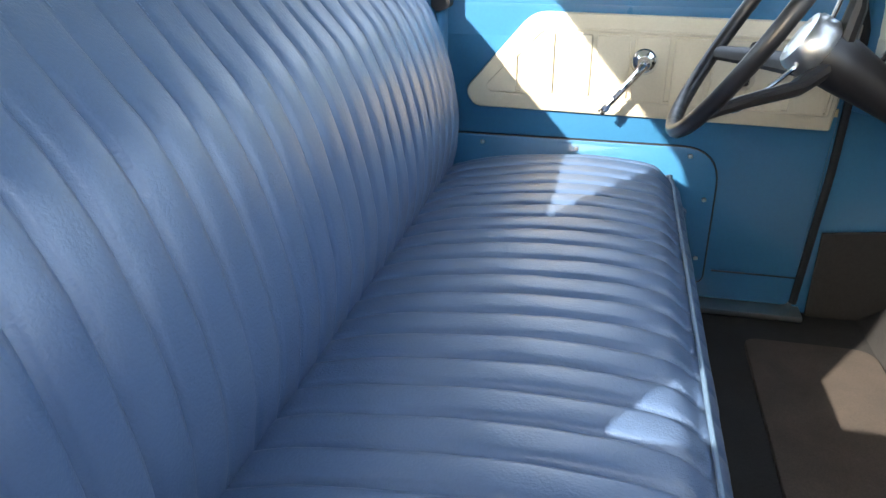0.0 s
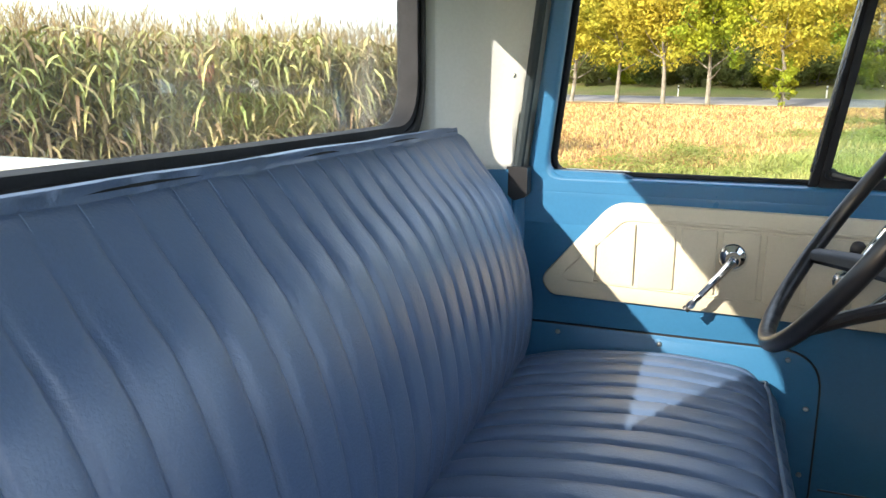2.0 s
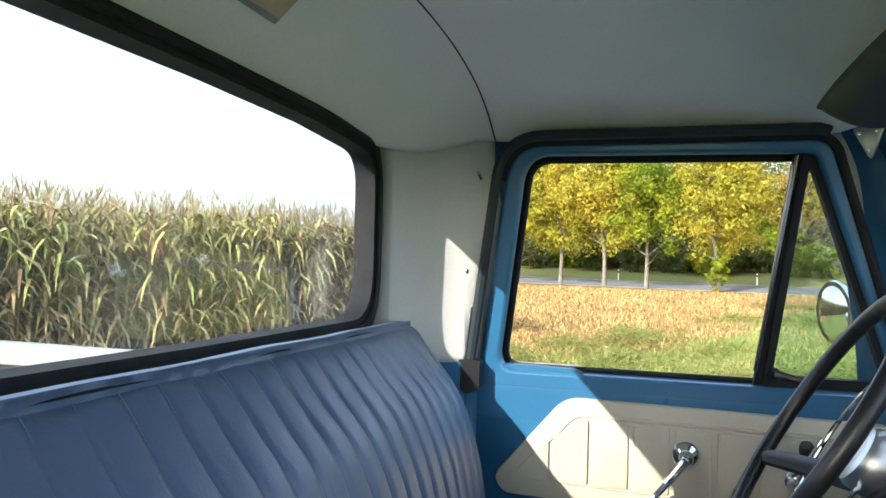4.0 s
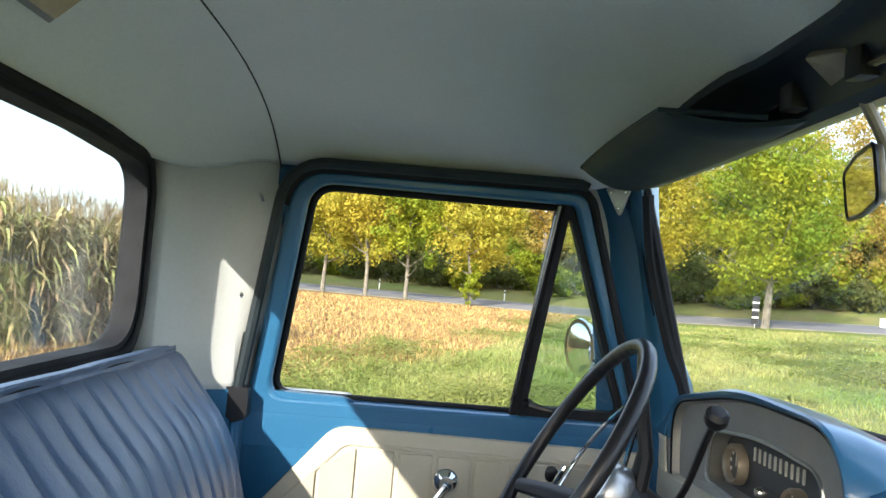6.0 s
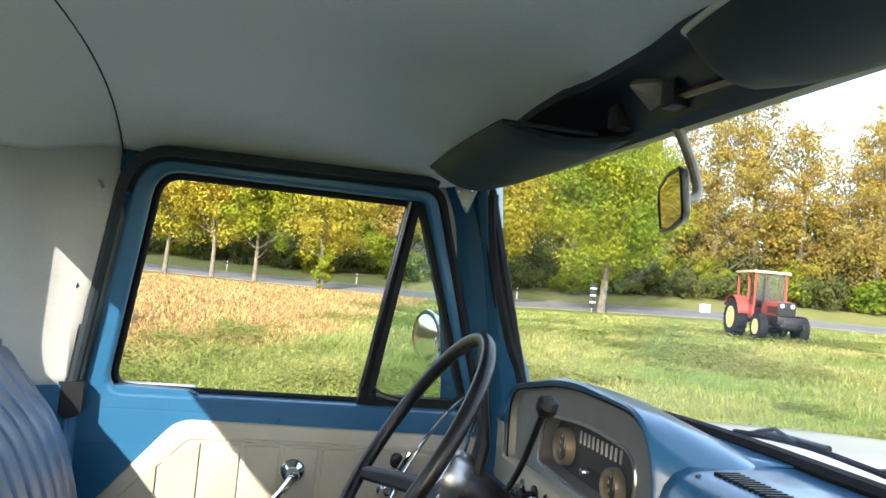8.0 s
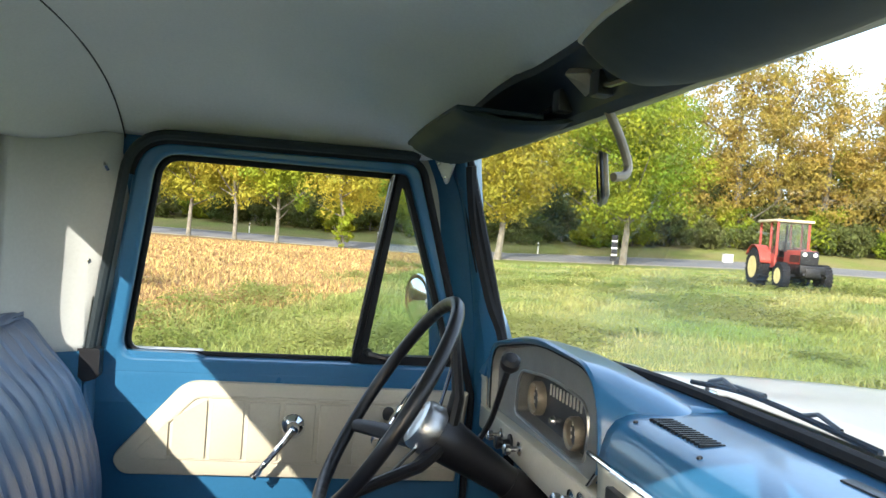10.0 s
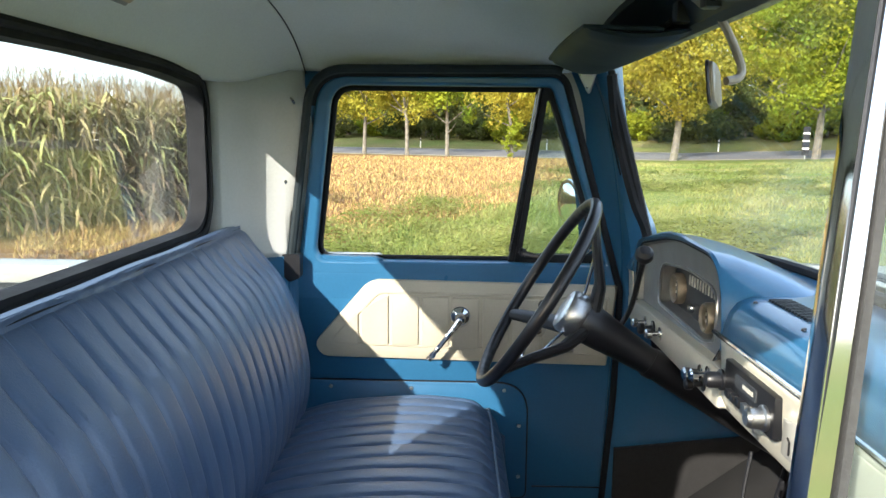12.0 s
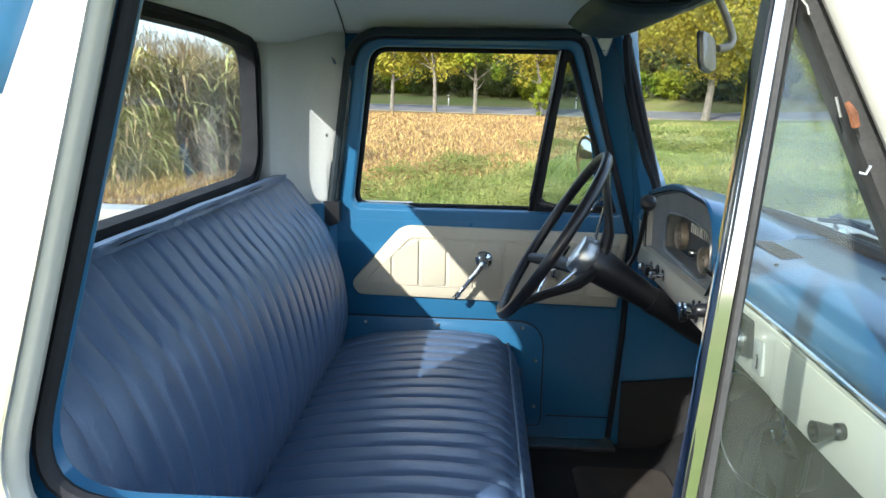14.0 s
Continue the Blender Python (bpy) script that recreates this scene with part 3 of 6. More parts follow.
    tri_o = rpoly([(0.140, 1.272, 0.004), (0.195, 1.704, 0.004), (0.216, 1.704, 0.006), (0.369, 1.272, 0.01)], 6)
    tri_i = rpoly([(0.157, 1.292, 0.006), (0.205, 1.676, 0.003), (0.212, 1.676, 0.003), (0.348, 1.292, 0.012)], 6)
    if s < 0:
        tri_o = rpoly([(0.162, 1.254, 0.004), (0.212, 1.704, 0.004), (0.228, 1.704, 0.006), (0.424, 1.254, 0.01)], 6)
        tri_i = rpoly([(0.168, 1.264, 0.006), (0.2105, 1.664, 0.001), (0.2135, 1.664, 0.001), (0.396, 1.264, 0.012)], 6)
    add("vent_gasket", lean(ring(tri_o, tri_i, 0.762, 0.792)), RUBBER if s > 0 else OLDRUBBER)
    vp = add("vent_pane", lean(prism(dedupe(inset(dedupe(tri_i), -0.004)), 0.775, 0.779)), VENTPANE)
    vp.visible_shadow = False
    bm = tube([(0.160, 0.762, 1.298), (0.164, 0.735, 1.298), (0.180, 0.724, 1.296), (0.212, 0.722, 1.290)], 0.006, 8, taper=[0.007, 0.008, 0.007, 0.005])
    lathe([(0.011, 0), (0.011, 0.012), (0.006, 0.018)], 12, bm, facing((0.160, 0.768, 1.298), (0, -1, 0)))
    if s > 0:
        add("vent_latch", bm, BLACK)
    else:
        bm.free()
    # access plate with its screws
    plate = rpoly([(-0.418, 0.64, 0.01), (-0.418, 0.958, 0.004), (0.182, 0.956, 0.085), (0.184, 0.64, 0.02)], 8)
    ap = add("access_plate", prism(plate, 0.7515, 0.7475, bevel=0.003), BLUE)
    add("plate_edge", tube([(a, 0.7505, b) for a, b in dedupe(plate)], 0.0028, 6, closed=True), BLACK)
    for a, b in ((-0.33, 0.940), (-0.12, 0.938), (0.121, 0.936), (0.162, 0.84), (0.163, 0.70)):
        add("screw", lathe([(0, 0.004), (0.004, 0.003), (0.0055, 0)], 8, m=facing((a, 0.7475, b), (0, -1, 0))), STEEL)
    add("lower_seam", tube([(0.20, 0.7515, 0.672), (0.388, 0.7515, 0.672)], 0.0022, 6), BLACK)
    # cream trim panel
    outline = [(-0.374, 1.054, 0.03), (-0.228, 1.226, 0.07), (0.402, 1.218, 0.004), (0.381, 1.008, 0.006), (-0.348, 1.022, 0.03)]
    pl = add("trim_panel", prism(rpoly(outline, 8), 0.751, 0.739, bevel=0.006), CREAM, "cream vinyl door trim panel")
    inner = [(-0.328, 1.062, 0.012), (-0.205, 1.193, 0.035), (0.378, 1.186, 0.004), (0.368, 1.041, 0.004), (-0.312, 1.060, 0.010)]
    add("trim_welt", tube([(a, 0.740, b) for a, b in dedupe(rpoly(inner, 8))], 0.0045, 6, closed=True), CREAM, parent=pl)
    seams = [-0.326, -0.253, -0.176, -0.098, -0.021, 0.056, 0.133, 0.210, 0.288, 0.366]
    for a, b in zip(seams, seams[1:]):
        def top(x):
            return min(1.188, 1.068 + (x + 0.326) * 1.06) if x < -0.205 else 1.187 - (x + 0.2) * 0.012
        za, zb_ = top(a + 0.004), top(b - 0.004)
        if za < 1.075:
            za = 1.075
        zl = 1.057 - 0.027 * (a + 0.2)
        pad = [(a + 0.005, zl + 0.002, 0.003), (a + 0.005, za - 0.002, 0.004), (b - 0.005, zb_ - 0.002, 0.004), (b - 0.005, zl, 0.003)]
        add("trim_pad", (box(a + 0.005, b - 0.005, 0.7330, 0.742, zl, zb_ - 0.002, bev=0.004) if abs(za - zb_) < 0.002 else prism([q[:2] for q in pad], 0.742, 0.7335)), CREAM, parent=pl)
    # window crank
    hub = facing((0.004, 0.737, 1.133), (0, -1, 0))
    cr = add("window_crank", lathe([(0.027, 0), (0.027, 0.004), (0.022, 0.010), (0.014, 0.016), (0.013, 0.034), (0.010, 0.040), (0, 0.041)], 24, m=hub), CHROME, "chrome window crank")
    arm = tube([(0.004, 0.702, 1.133), (-0.016, 0.694, 1.107), (-0.034, 0.690, 1.085), (-0.050, 0.690, 1.064)], 0.006, 10, taper=[0.010, 0.0085, 0.007, 0.0065])
    add("crank_arm", arm, CHROME, parent=cr)
    add("crank_knob", lathe([(0.006, -0.004), (0.0075, 0.002), (0.006, 0.012), (0.009, 0.024), (0.007, 0.030), (0, 0.032)], 14, m=facing((-0.051, 0.690, 1.063), (-0.62, -0.05, -0.78))), CHROME, parent=cr)
    add("knob_tip", lathe([(0.0075, 0.0), (0.0078, 0.006), (0, 0.007)], 12, m=facing((-0.0705, 0.6885, 1.038), (-0.62, -0.05, -0.78))), BLACK, parent=cr)
    if s > 0:
        add("tag", box(0.376, 0.392, 0.7485, 0.7525, 1.036, 1.052, bev=0.001), LENS, "small yellow tag")
    # door lever
    lv = add("door_lever", lathe([(0.022, 0), (0.022, 0.004), (0.016, 0.010), (0.010, 0.020), (0, 0.022)], 20, m=facing((0.20, 0.737, 1.105), (0, -1, 0))), CHROME, "chrome inner door lever")
    add("lever_arm", tube([(0.20, 0.715, 1.105), (0.205, 0.708, 1.13), (0.222, 0.705, 1.165), (0.235, 0.705, 1.19)], 0.006, 8, taper=[0.009, 0.007, 0.006, 0.005]), CHROME, parent=lv)
    add("lock_plate", lathe([(0.016, 0), (0.016, 0.004), (0.010, 0.008), (0, 0.009)], 16, m=facing((0.215, 0.738, 1.165), (0, -1, 0))), BLACK, parent=lv)
    return d


door(1, "door_1", "closed driver door, blue enamel with cream trim panel")
door(-1, "door_2", "closed passenger door with its window wound down")
for s in (1, -1):
    y0, y1 = sorted((s * 0.735, s * 0.80))
    sp = part("sill_plate", box(-0.43, 0.40, y0 - (0.03 if s > 0 else 0), y1 + (0.03 if s < 0 else 0), 0.585, 0.599, bev=0.004), STEEL)
    tagged(sp, "worn aluminium sill plate under the door", "sill plate", kind="structure")
    y0, y1 = sorted((s * 0.752, s * 0.79))
    kp = part("kick_panel", prism([(0.385, 0.56), (0.385, 1.28), (0.46, 1.28), (0.50, 1.19), (0.95, 1.19), (0.95, 0.56)], y0 + (0.006 if s > 0 else 0), y1 - (0.006 if s < 0 else 0)), BLUE, smooth=False)
    tagged(kp, "blue painted kick panel ahead of the door", "panel", kind="structure")
    y0, y1 = sorted((s * 0.742, s * 0.751))
    km = part("kick_mat", prism([(0.412, 0.575), (0.412, 0.785), (0.90, 0.84), (0.90, 0.575)], y0, y1), MAT)
    tagged(km, "black rubber mat turned up at the kick panel", "floor mat", kind="structure")
fw = part("firewall", grid([[(x, y, z) for y in np.linspace(-0.78, 0.78, 7)] for x, z in ((0.90, 0.80), (0.93, 1.0), (0.93, 1.25))]), RUBBER)
m = fw.modifiers.new("thick", "SOLIDIFY")
m.thickness = 0.02
tagged(fw, "black padded firewall below the dashboard", "wall", kind="structure")

# ---- bench seat ----
SEAT_H = 0.692
PITCH = 0.0555


def pleat(y):
    """0 in a seam, 1 on the crown of a pleat."""
    t = ((y + 0.0138) / PITCH + 0.5) % 1.0
    return 0.8 * (1 - abs(2 * t - 1) ** 9) + 0.2 * (1 - abs(2 * t - 1) ** 2)


def end_round(y, r=0.06):
    d = SEAT_H - abs(y)
    if d >= r:
        return 0.0
    return 1 - math.sqrt(max(0, 1 - ((r - d) / r) ** 2))


seat = empty("bench_seat", (-0.2, 0, FLOOR), "full-width bench seat in pleated navy vinyl", "seat")
ys = sorted(set([round(v, 5) for v in np.arange(-SEAT_H, SEAT_H + 1e-6, PITCH / 12)] + [-SEAT_H, SEAT_H]))
back_knots = [(-0.533, 0, 1.352), (-0.524, 0, 1.366), (-0.505, 0, 1.350), (-0.465, 0, 1.296), (-0.420, 0, 1.232), (-0.385, 0, 1.140), (-0.364, 0, 1.030), (-0.366, 0, 0.94), (-0.385, 0, 0.86)]
bl = spline(back_knots, 48)
rows = []
for y in ys:
    row = []
    er = end_round(y, 0.05)
    for k, p in enumerate(bl):
        q, r_ = bl[max(k - 1, 0)], bl[min(k + 1, len(bl) - 1)]
        t = (r_ - q).normalized()
        nrm = Vector((-t.z, 0, t.x))
        if nrm.x < 0:
            nrm = -nrm
        f = k / (len(bl) - 1)
        amp = (0.0080 * smoothstep(0.20, 0.50, f) + 0.0024 * smoothstep(0.17, 0.26, f)) * (1 - 0.75 * smoothstep(0.72, 0.95, f)) * smoothstep(SEAT_H - 0.02, SEAT_H - 0.07, abs(y))
        wob = 0.0022 * noise.noise(Vector((y * 9, f * 5, 3))) + 0.0012 * noise.noise(Vector((y * 40, f * 18, 7)))
        # wrinkles where the cover is drawn over the top edge
        wr = 0.0012 * math.exp(-((f - 0.17) / 0.05) ** 2) * noise.noise(Vector((y * 28, f * 60, 1)))
        off = amp * pleat(y + 0.004 * math.sin(f * 5 + y * 3)) - 0.0065 + wob + wr - 0.05 * er
        v = p + nrm * off
        row.append((v.x, y, v.z))
    rows.append(row)
bm = grid(rows)
bk = part("backrest", bm, NAVY, label="tall pleated backrest in navy vinyl", angle=3)
under(bk, seat)
bmb = box(-0.548, -0.44, -SEAT_H + 0.006, SEAT_H - 0.006, 0.70, 1.25, bev=0.02)
under(part("backrest_core", bmb, NAVY), seat)
# back face of the rest and its top piping
under(part("backrest_rear", grid([[(-0.548, y, z) for z in (0.70, 1.0, 1.30, 1.350)] for y in (-SEAT_H + 0.02, 0, SEAT_H - 0.02)]), NAVY), seat)
pp = [(-0.541 + 0.002 * math.sin(y * 21), y, 1.366 + 0.0035 * noise.noise(Vector((y * 6, 0, 0))) - 0.012 * end_round(y)) for y in np.linspace(-SEAT_H + 0.015, SEAT_H - 0.015, 90)]
under(part("top_ledge", grid([[(x + 0.2 * (p[0] + 0.541), p[1], z + 0.6 * (p[2] - 1.366)) for x, z in ((-0.561, 1.335), (-0.561, 1.360), (-0.556, 1.368), (-0.545, 1.3715), (-0.534, 1.371), (-0.529, 1.367), (-0.5275, 1.358))] for p in pp]), NAVY, label="flat ledge along the top of the backrest"), seat)
# black tube that puts the shade of the crease into colour
under(part("top_crease", tube([(-0.5265 + 0.2 * (p[0] + 0.541), p[1], 1.3648 + 0.6 * (p[2] - 1.366)) for p in pp], 0.0026, 6), RUBBER, label="dark strip painting the shade in the crease below the ledge"), seat)

cush_knots = [(-0.44, 0, 0.885), (-0.38, 0, 0.915), (-0.30, 0, 0.938), (-0.18, 0, 0.953), (-0.06, 0, 0.957), (0.03, 0, 0.948), (0.075, 0, 0.925)]
cl = spline(cush_knots, 44)
rows = []
for y in ys:
    row = []
    er = end_round(y, 0.075)
    for k, p in enumerate(cl):
        q, r_ = cl[max(k - 1, 0)], cl[min(k + 1, len(cl) - 1)]
        t = (r_ - q).normalized()
        nrm = Vector((-t.z, 0, t.x))
        if nrm.z < 0:
            nrm = -nrm
        f = k / (len(cl) - 1)
        amp = 0.0105 * smoothstep(0.02, 0.2, f) * (1 - 0.55 * smoothstep(0.86, 0.98, f)) + 0.001
        wob = 0.002 * noise.noise(Vector((y * 8, f * 6, 13))) + 0.001 * noise.noise(Vector((y * 40, f * 20, 17)))
        v = p + nrm * (amp * pleat(y + 0.003 * math.sin(f * 4 + y * 5)) - 0.009 + wob - 0.055 * er)
        row.append((v.x, y, v.z))
    # front roll below the piping
    lx, lz = row[-1][0], row[-1][2]
    for dx, dz in ((0.006, -0.002), (0.022, -0.020), (0.034, -0.06), (0.045, -0.13), (0.055, -0.22), (0.06, -0.33)):
        row.append((lx + dx - 0.02 * er, y, lz + dz * (1 if dz > -0.1 else (lz - 0.60) / 0.325)))
    rows.append(row)
cu = part("cushion", grid(rows), NAVY, label="pleated seat cushion in navy vinyl", angle=3)
under(cu, seat)
pp = []
for i, y in enumerate(ys):
    near = rows[max(0, i - 12):i + 13] if 14 < i < len(ys) - 15 else [rows[i]]
    pp.append((sum(r[44][0] for r in near) / len(near) + 0.006, y, sum(r[44][2] for r in near) / len(near) + 0.004))
under(part("front_piping", tube(pp[::3], 0.0032, 8), PIPING, label="pale blue piping"), seat)
for s in (1, -1):
    sidep = [(p.x, p.z - 0.05) for p in cl] + [(0.12, 0.84), (0.13, 0.62), (-0.44, 0.62)]
    y0, y1 = sorted((s * (SEAT_H - 0.012), s * (SEAT_H - 0.03)))
    under(part("cushion_side", prism(sidep, y0, y1), NAVY), seat)
    sideb = [(p.x - 0.02, p.z - 0.005) for p in bl] + [(-0.55, 0.86)]
    under(part("backrest_side", prism(sideb, *sorted((s * (SEAT_H - 0.008), s * (SEAT_H - 0.03)))), NAVY), seat)
# stitches along the seams of the backrest
st = bmesh.new()
yk = -SEAT_H + (SEAT_H % PITCH)
k0 = math.ceil(-SEAT_H / PITCH)
for k in range(k0, -k0 + 1):
    y = (k + 0.5) * PITCH - 0.0138
    if abs(y) > SEAT_H - 0.05 or y > 0.35:
        continue
    for j in range(9, 44):
        for sub in (0.2, 0.7):
            f = (j + sub) / (len(bl) - 1)
            p = bl[j].lerp(bl[j + 1], sub)
            t = (bl[j + 1] - bl[j]).normalized()
            nrm = Vector((-t.z, 0, t.x))
            nrm = -nrm if nrm.x < 0 else nrm
            yy = y - 0.004 * math.sin(f * 5 + y * 3) + 0.0022
            c = p + nrm * (-0.0052 + 0.0022 * noise.noise(Vector((y * 9, f * 5, 3))))
            a, b = c - t * 0.0016, c + t * 0.0016
            tube([(a.x, yy, a.z), (b.x, yy, b.z)], 0.0006, 4, bm=st)
under(part("stitching", st, STITCH, smooth=False), seat)

# ---- dashboard ----
dash = empty("dashboard", (0.45, 0, 1.1), "blue dashboard with cream face and chrome trim strip", "dashboard")


TOPP = [(0.421, 1.272), (0.424, 1.290), (0.431, 1.312), (0.443, 1.328), (0.464, 1.337), (0.51, 1.341), (0.58, 1.342), (0.655, 1.341)]
yy = np.linspace(-0.742, 0.742, 61)
FACE = [(0.424, 1.268), (0.426, 1.255), (0.428, 1.215), (0.432, 1.168), (0.441, 1.150), (0.462, 1.142), (0.52, 1.142)]
for y0_, y1_, front in ((-0.742, 0.060, 0), (0.060, 0.678, 1), (0.678, 0.742, 0)):
    rows, frows = [], []
    for y in np.linspace(y0_, y1_, 36 if y0_ < 0 else 16):
        cut = 1 - abs(y / 0.742) ** 4
        prof_ = TOPP if not front else [(0.545, 1.333), (0.555, 1.337), (0.58, 1.340), (0.655, 1.341)]
        rows.append([(min(x, 0.47 + 0.160 * cut) if x > 0.47 else x, y, z - 0.004 * (1 - cut)) for x, z in prof_])
        frows.append([(x, y, z) for x, z in (FACE if not front else FACE[3:])])
    ob = part("top", grid(rows), BLUE, label="blue enamelled dashboard top")
    m = ob.modifiers.new("thick", "SOLIDIFY")
    m.thickness, m.offset = 0.004, -1
    under(ob, dash)
    ob = part("face", grid(frows), CREAMPAINT, label="cream painted dashboard face")
    m = ob.modifiers.new("thick", "SOLIDIFY")
    m.thickness, m.offset = 0.004, -1
    under(ob, dash)
under(part("trim_strip", tube([(0.4195, y, 1.272 - 0.010 * smoothstep(-0.2, -0.72, y)) for y in np.linspace(-0.735, 0.09, 24)], 0.0042, 8), CHROME, label="chrome trim strip"), dash)
# speaker and demister grilles
for i in range(14):
    y = 0.020 - i * 0.0098
    under(part("grille_slot", box(0.476, 0.512, y - 0.0014, y + 0.0014, 1.3370, 1.3425), BLACK), dash)
for y in (0.026, -0.140):
    under(part("screw", lathe([(0, 0.003), (0.003, 0.0025), (0.004, 0)], 10, m=facing((0.458, y, 1.3345), (-0.3, 0, 1))), BLACK), dash)
for y0, y1 in ((-0.50, -0.24), (0.14, 0.40)):
    under(part("demister_slot", box(0.565, 0.585, y0, y1, 1.338, 1.3445, bev=0.003), BLACK), dash)

# instrument cluster hood
CX = 0.028
CL = [(0.668, 1.190, 0.025), (0.686, 1.342, 0.08), (0.38, 1.398, 0.9), (0.088, 1.392, 0.11), (0.068, 1.250, 0.02), (0.115, 1.202, 0.04)]
clo = rpoly(CL, 9)


def sub(nm, bm, material, parent, label=""):
    ob = part(nm, bm, material, label=label)
    ob.parent = parent
    return ob


top_part = [p for p in dedupe(clo) if p[1] > 1.245]
k0 = max(range(len(top_part)), key=lambda i: (Vector(top_part[i]) - Vector(top_part[i - 1])).length)
top_part = top_part[k0:] + top_part[:k0]
rows = []
for x, f, wide in ((0.402, 0.0, -0.008), (0.396, 0.0, -0.002), (0.395, 0.0, 0.004), (0.400, 0.0, 0.008), (0.44, 0.06, 0.006), (0.50, 0.22, 0.002), (0.56, 0.50, -0.004), (0.63, 0.98, -0.010)):
    row = []
    for a_, b_ in top_part:
        dy, dz = a_ - 0.38, b_ - 1.27
        ln = math.hypot(dy, dz)
        y = a_ + dy / ln * wide
        z = b_ + dz / ln * wide
        z = z + (min(z, 1.336) - z) * f
        y -= 0.10 * smoothstep(0.398, 0.54, x) * smoothstep(0.32, 0.09, a_)
        z -= 0.030 * smoothstep(0.398, 0.50, x) * smoothstep(0.24, 0.09, a_) * (1 if z > 1.30 else 0)
        row.append((x + CX * smoothstep(0.64, 0.45, x), y, z))
    rows.append(row)
clus = part("cluster_hood", grid(rows), BLUE, label="blue hood of the instrument cluster")
under(clus, dash)
INN = [(0.542, 1.222, 0.02), (0.530, 1.314, 0.045), (0.34, 1.334, 0.9), (0.158, 1.324, 0.05), (0.172, 1.232, 0.02), (0.235, 1.216, 0.03)]
inn = rpoly(INN, 9)
SK = 0.012
rows = [[(0.427, a_, b_) for a_, b_ in clo], [(0.430, a_, b_) for a_, b_ in inset(clo, 0.006)], [(0.446, a_, b_) for a_, b_ in inset(clo, 0.012)], [(0.450, a_, b_) for a_, b_ in inn], [(0.453, a_, b_) for a_, b_ in inset(inn, 0.003)], [(0.484, a_ + SK, b_ - 0.003) for a_, b_ in inset(inn, 0.006)]]
sub("bezel", grid(rows, closed=True), GREYMETAL, clus, "grey metal bezel")
sub("bezel_lip", tube([(0.4495, a_, b_) for a_, b_ in dedupe(inn)], 0.003, 6, closed=True), STEEL, clus)
sub("bezel_groove", tube([(0.4302, a_, b_) for a_, b_ in dedupe(inset(clo, 0.007))], 0.0022, 6, closed=True), RUBBER, clus)
sub("dial_panel", prism(dedupe([(a_ + SK, b_ - 0.003) for a_, b_ in inset(inn, 0.004)]), 0.483, 0.489, "x"), DIAL, clus)


def dial(y, z, r, nm):
    f = facing((0.4825, y, z), (-1, 0, 0))
    g = sub(nm, lathe([(r * 0.76, 0.004), (r * 0.78, 0.014), (r * 0.90, 0.018), (r, 0.013), (r, 0.0)], 32, m=f), TAN, clus, "round tan dial rim")
    sub("dial_glass", lathe([(0, 0.006), (r * 0.78, 0.006), (r * 0.78, 0.003)], 24, m=f), DIAL, clus)
    for k in range(7):
        a = radians(-120 + 40 * k)
        c = Vector((0.4758, y + math.sin(a) * r * 0.62, z + math.cos(a) * r * 0.62))
        sub("dial_tick", box(c.x - 0.0008, c.x + 0.0008, c.y - 0.0014, c.y + 0.0014, c.z - 0.003, c.z + 0.003), MARK, clus)
    sub("needle", box(0.4750, 0.4758, y - 0.001, y + 0.001, z - 0.004, z + r * 0.6), MARK, clus)


dial(0.481, 1.266, 0.034, "fuel_dial")
dial(0.280, 1.249, 0.030, "temperature_dial")
for i in range(10):
    y = 0.428 - i * 0.0170
    sub("speed_bar", box(0.4805, 0.484, y - 0.0024, y + 0.0024, 1.284 + i * 0.0002, 1.306 + i * 0.0002, bev=0.0008), MARK, clus)
sub("reset_knob", lathe([(0.010, 0), (0.010, 0.006), (0.006, 0.012), (0, 0.013)], 14, m=facing((0.4825, 0.395, 1.242), (-1, 0, 0))), CHROME, clus)
sub("speed_plate", box(0.4815, 0.484, 0.315, 0.385, 1.240, 1.254), BLACK, clus)


def pull_knob(y, z, r, material, length=0.03, x=0.372):
    f = facing((x, y, z), (-1, 0, -0.05))
    k = sub("pull_knob", lathe([(r * 1.25, -0.06), (r * 1.25, 0.003), (r * 0.5, 0.004), (r * 0.45, length * 0.55), (r * 0.9, length * 0.62), (r, length * 0.9), (r * 0.7, length), (0, length)], 16, m=f), material, clus)
    return k


# lower cream plate of the cluster with the switches
ob = part("switch_plate", prism(rpoly([(0.720, 1.146, 0.01), (0.720, 1.200, 0.004), (0.062, 1.216, 0.004), (0.062, 1.146, 0.01)], 4), 0.45, 0.4235, "x", bevel=0.004), CREAMPAINT, label="cream painted switch plate")
under(ob, dash)
for y, z, r, mm in ((0.535, 1.176, 0.011, CHROME), (0.475, 1.178, 0.013, BLACK), (0.415, 1.182, 0.011, CHROME), (0.150, 1.180, 0.013, CHROME), (0.112, 1.190, 0.012, CHROME), (0.135, 1.166, 0.010, BLACK)):
    pull_knob(y, z, r, mm, 0.034, 0.424)
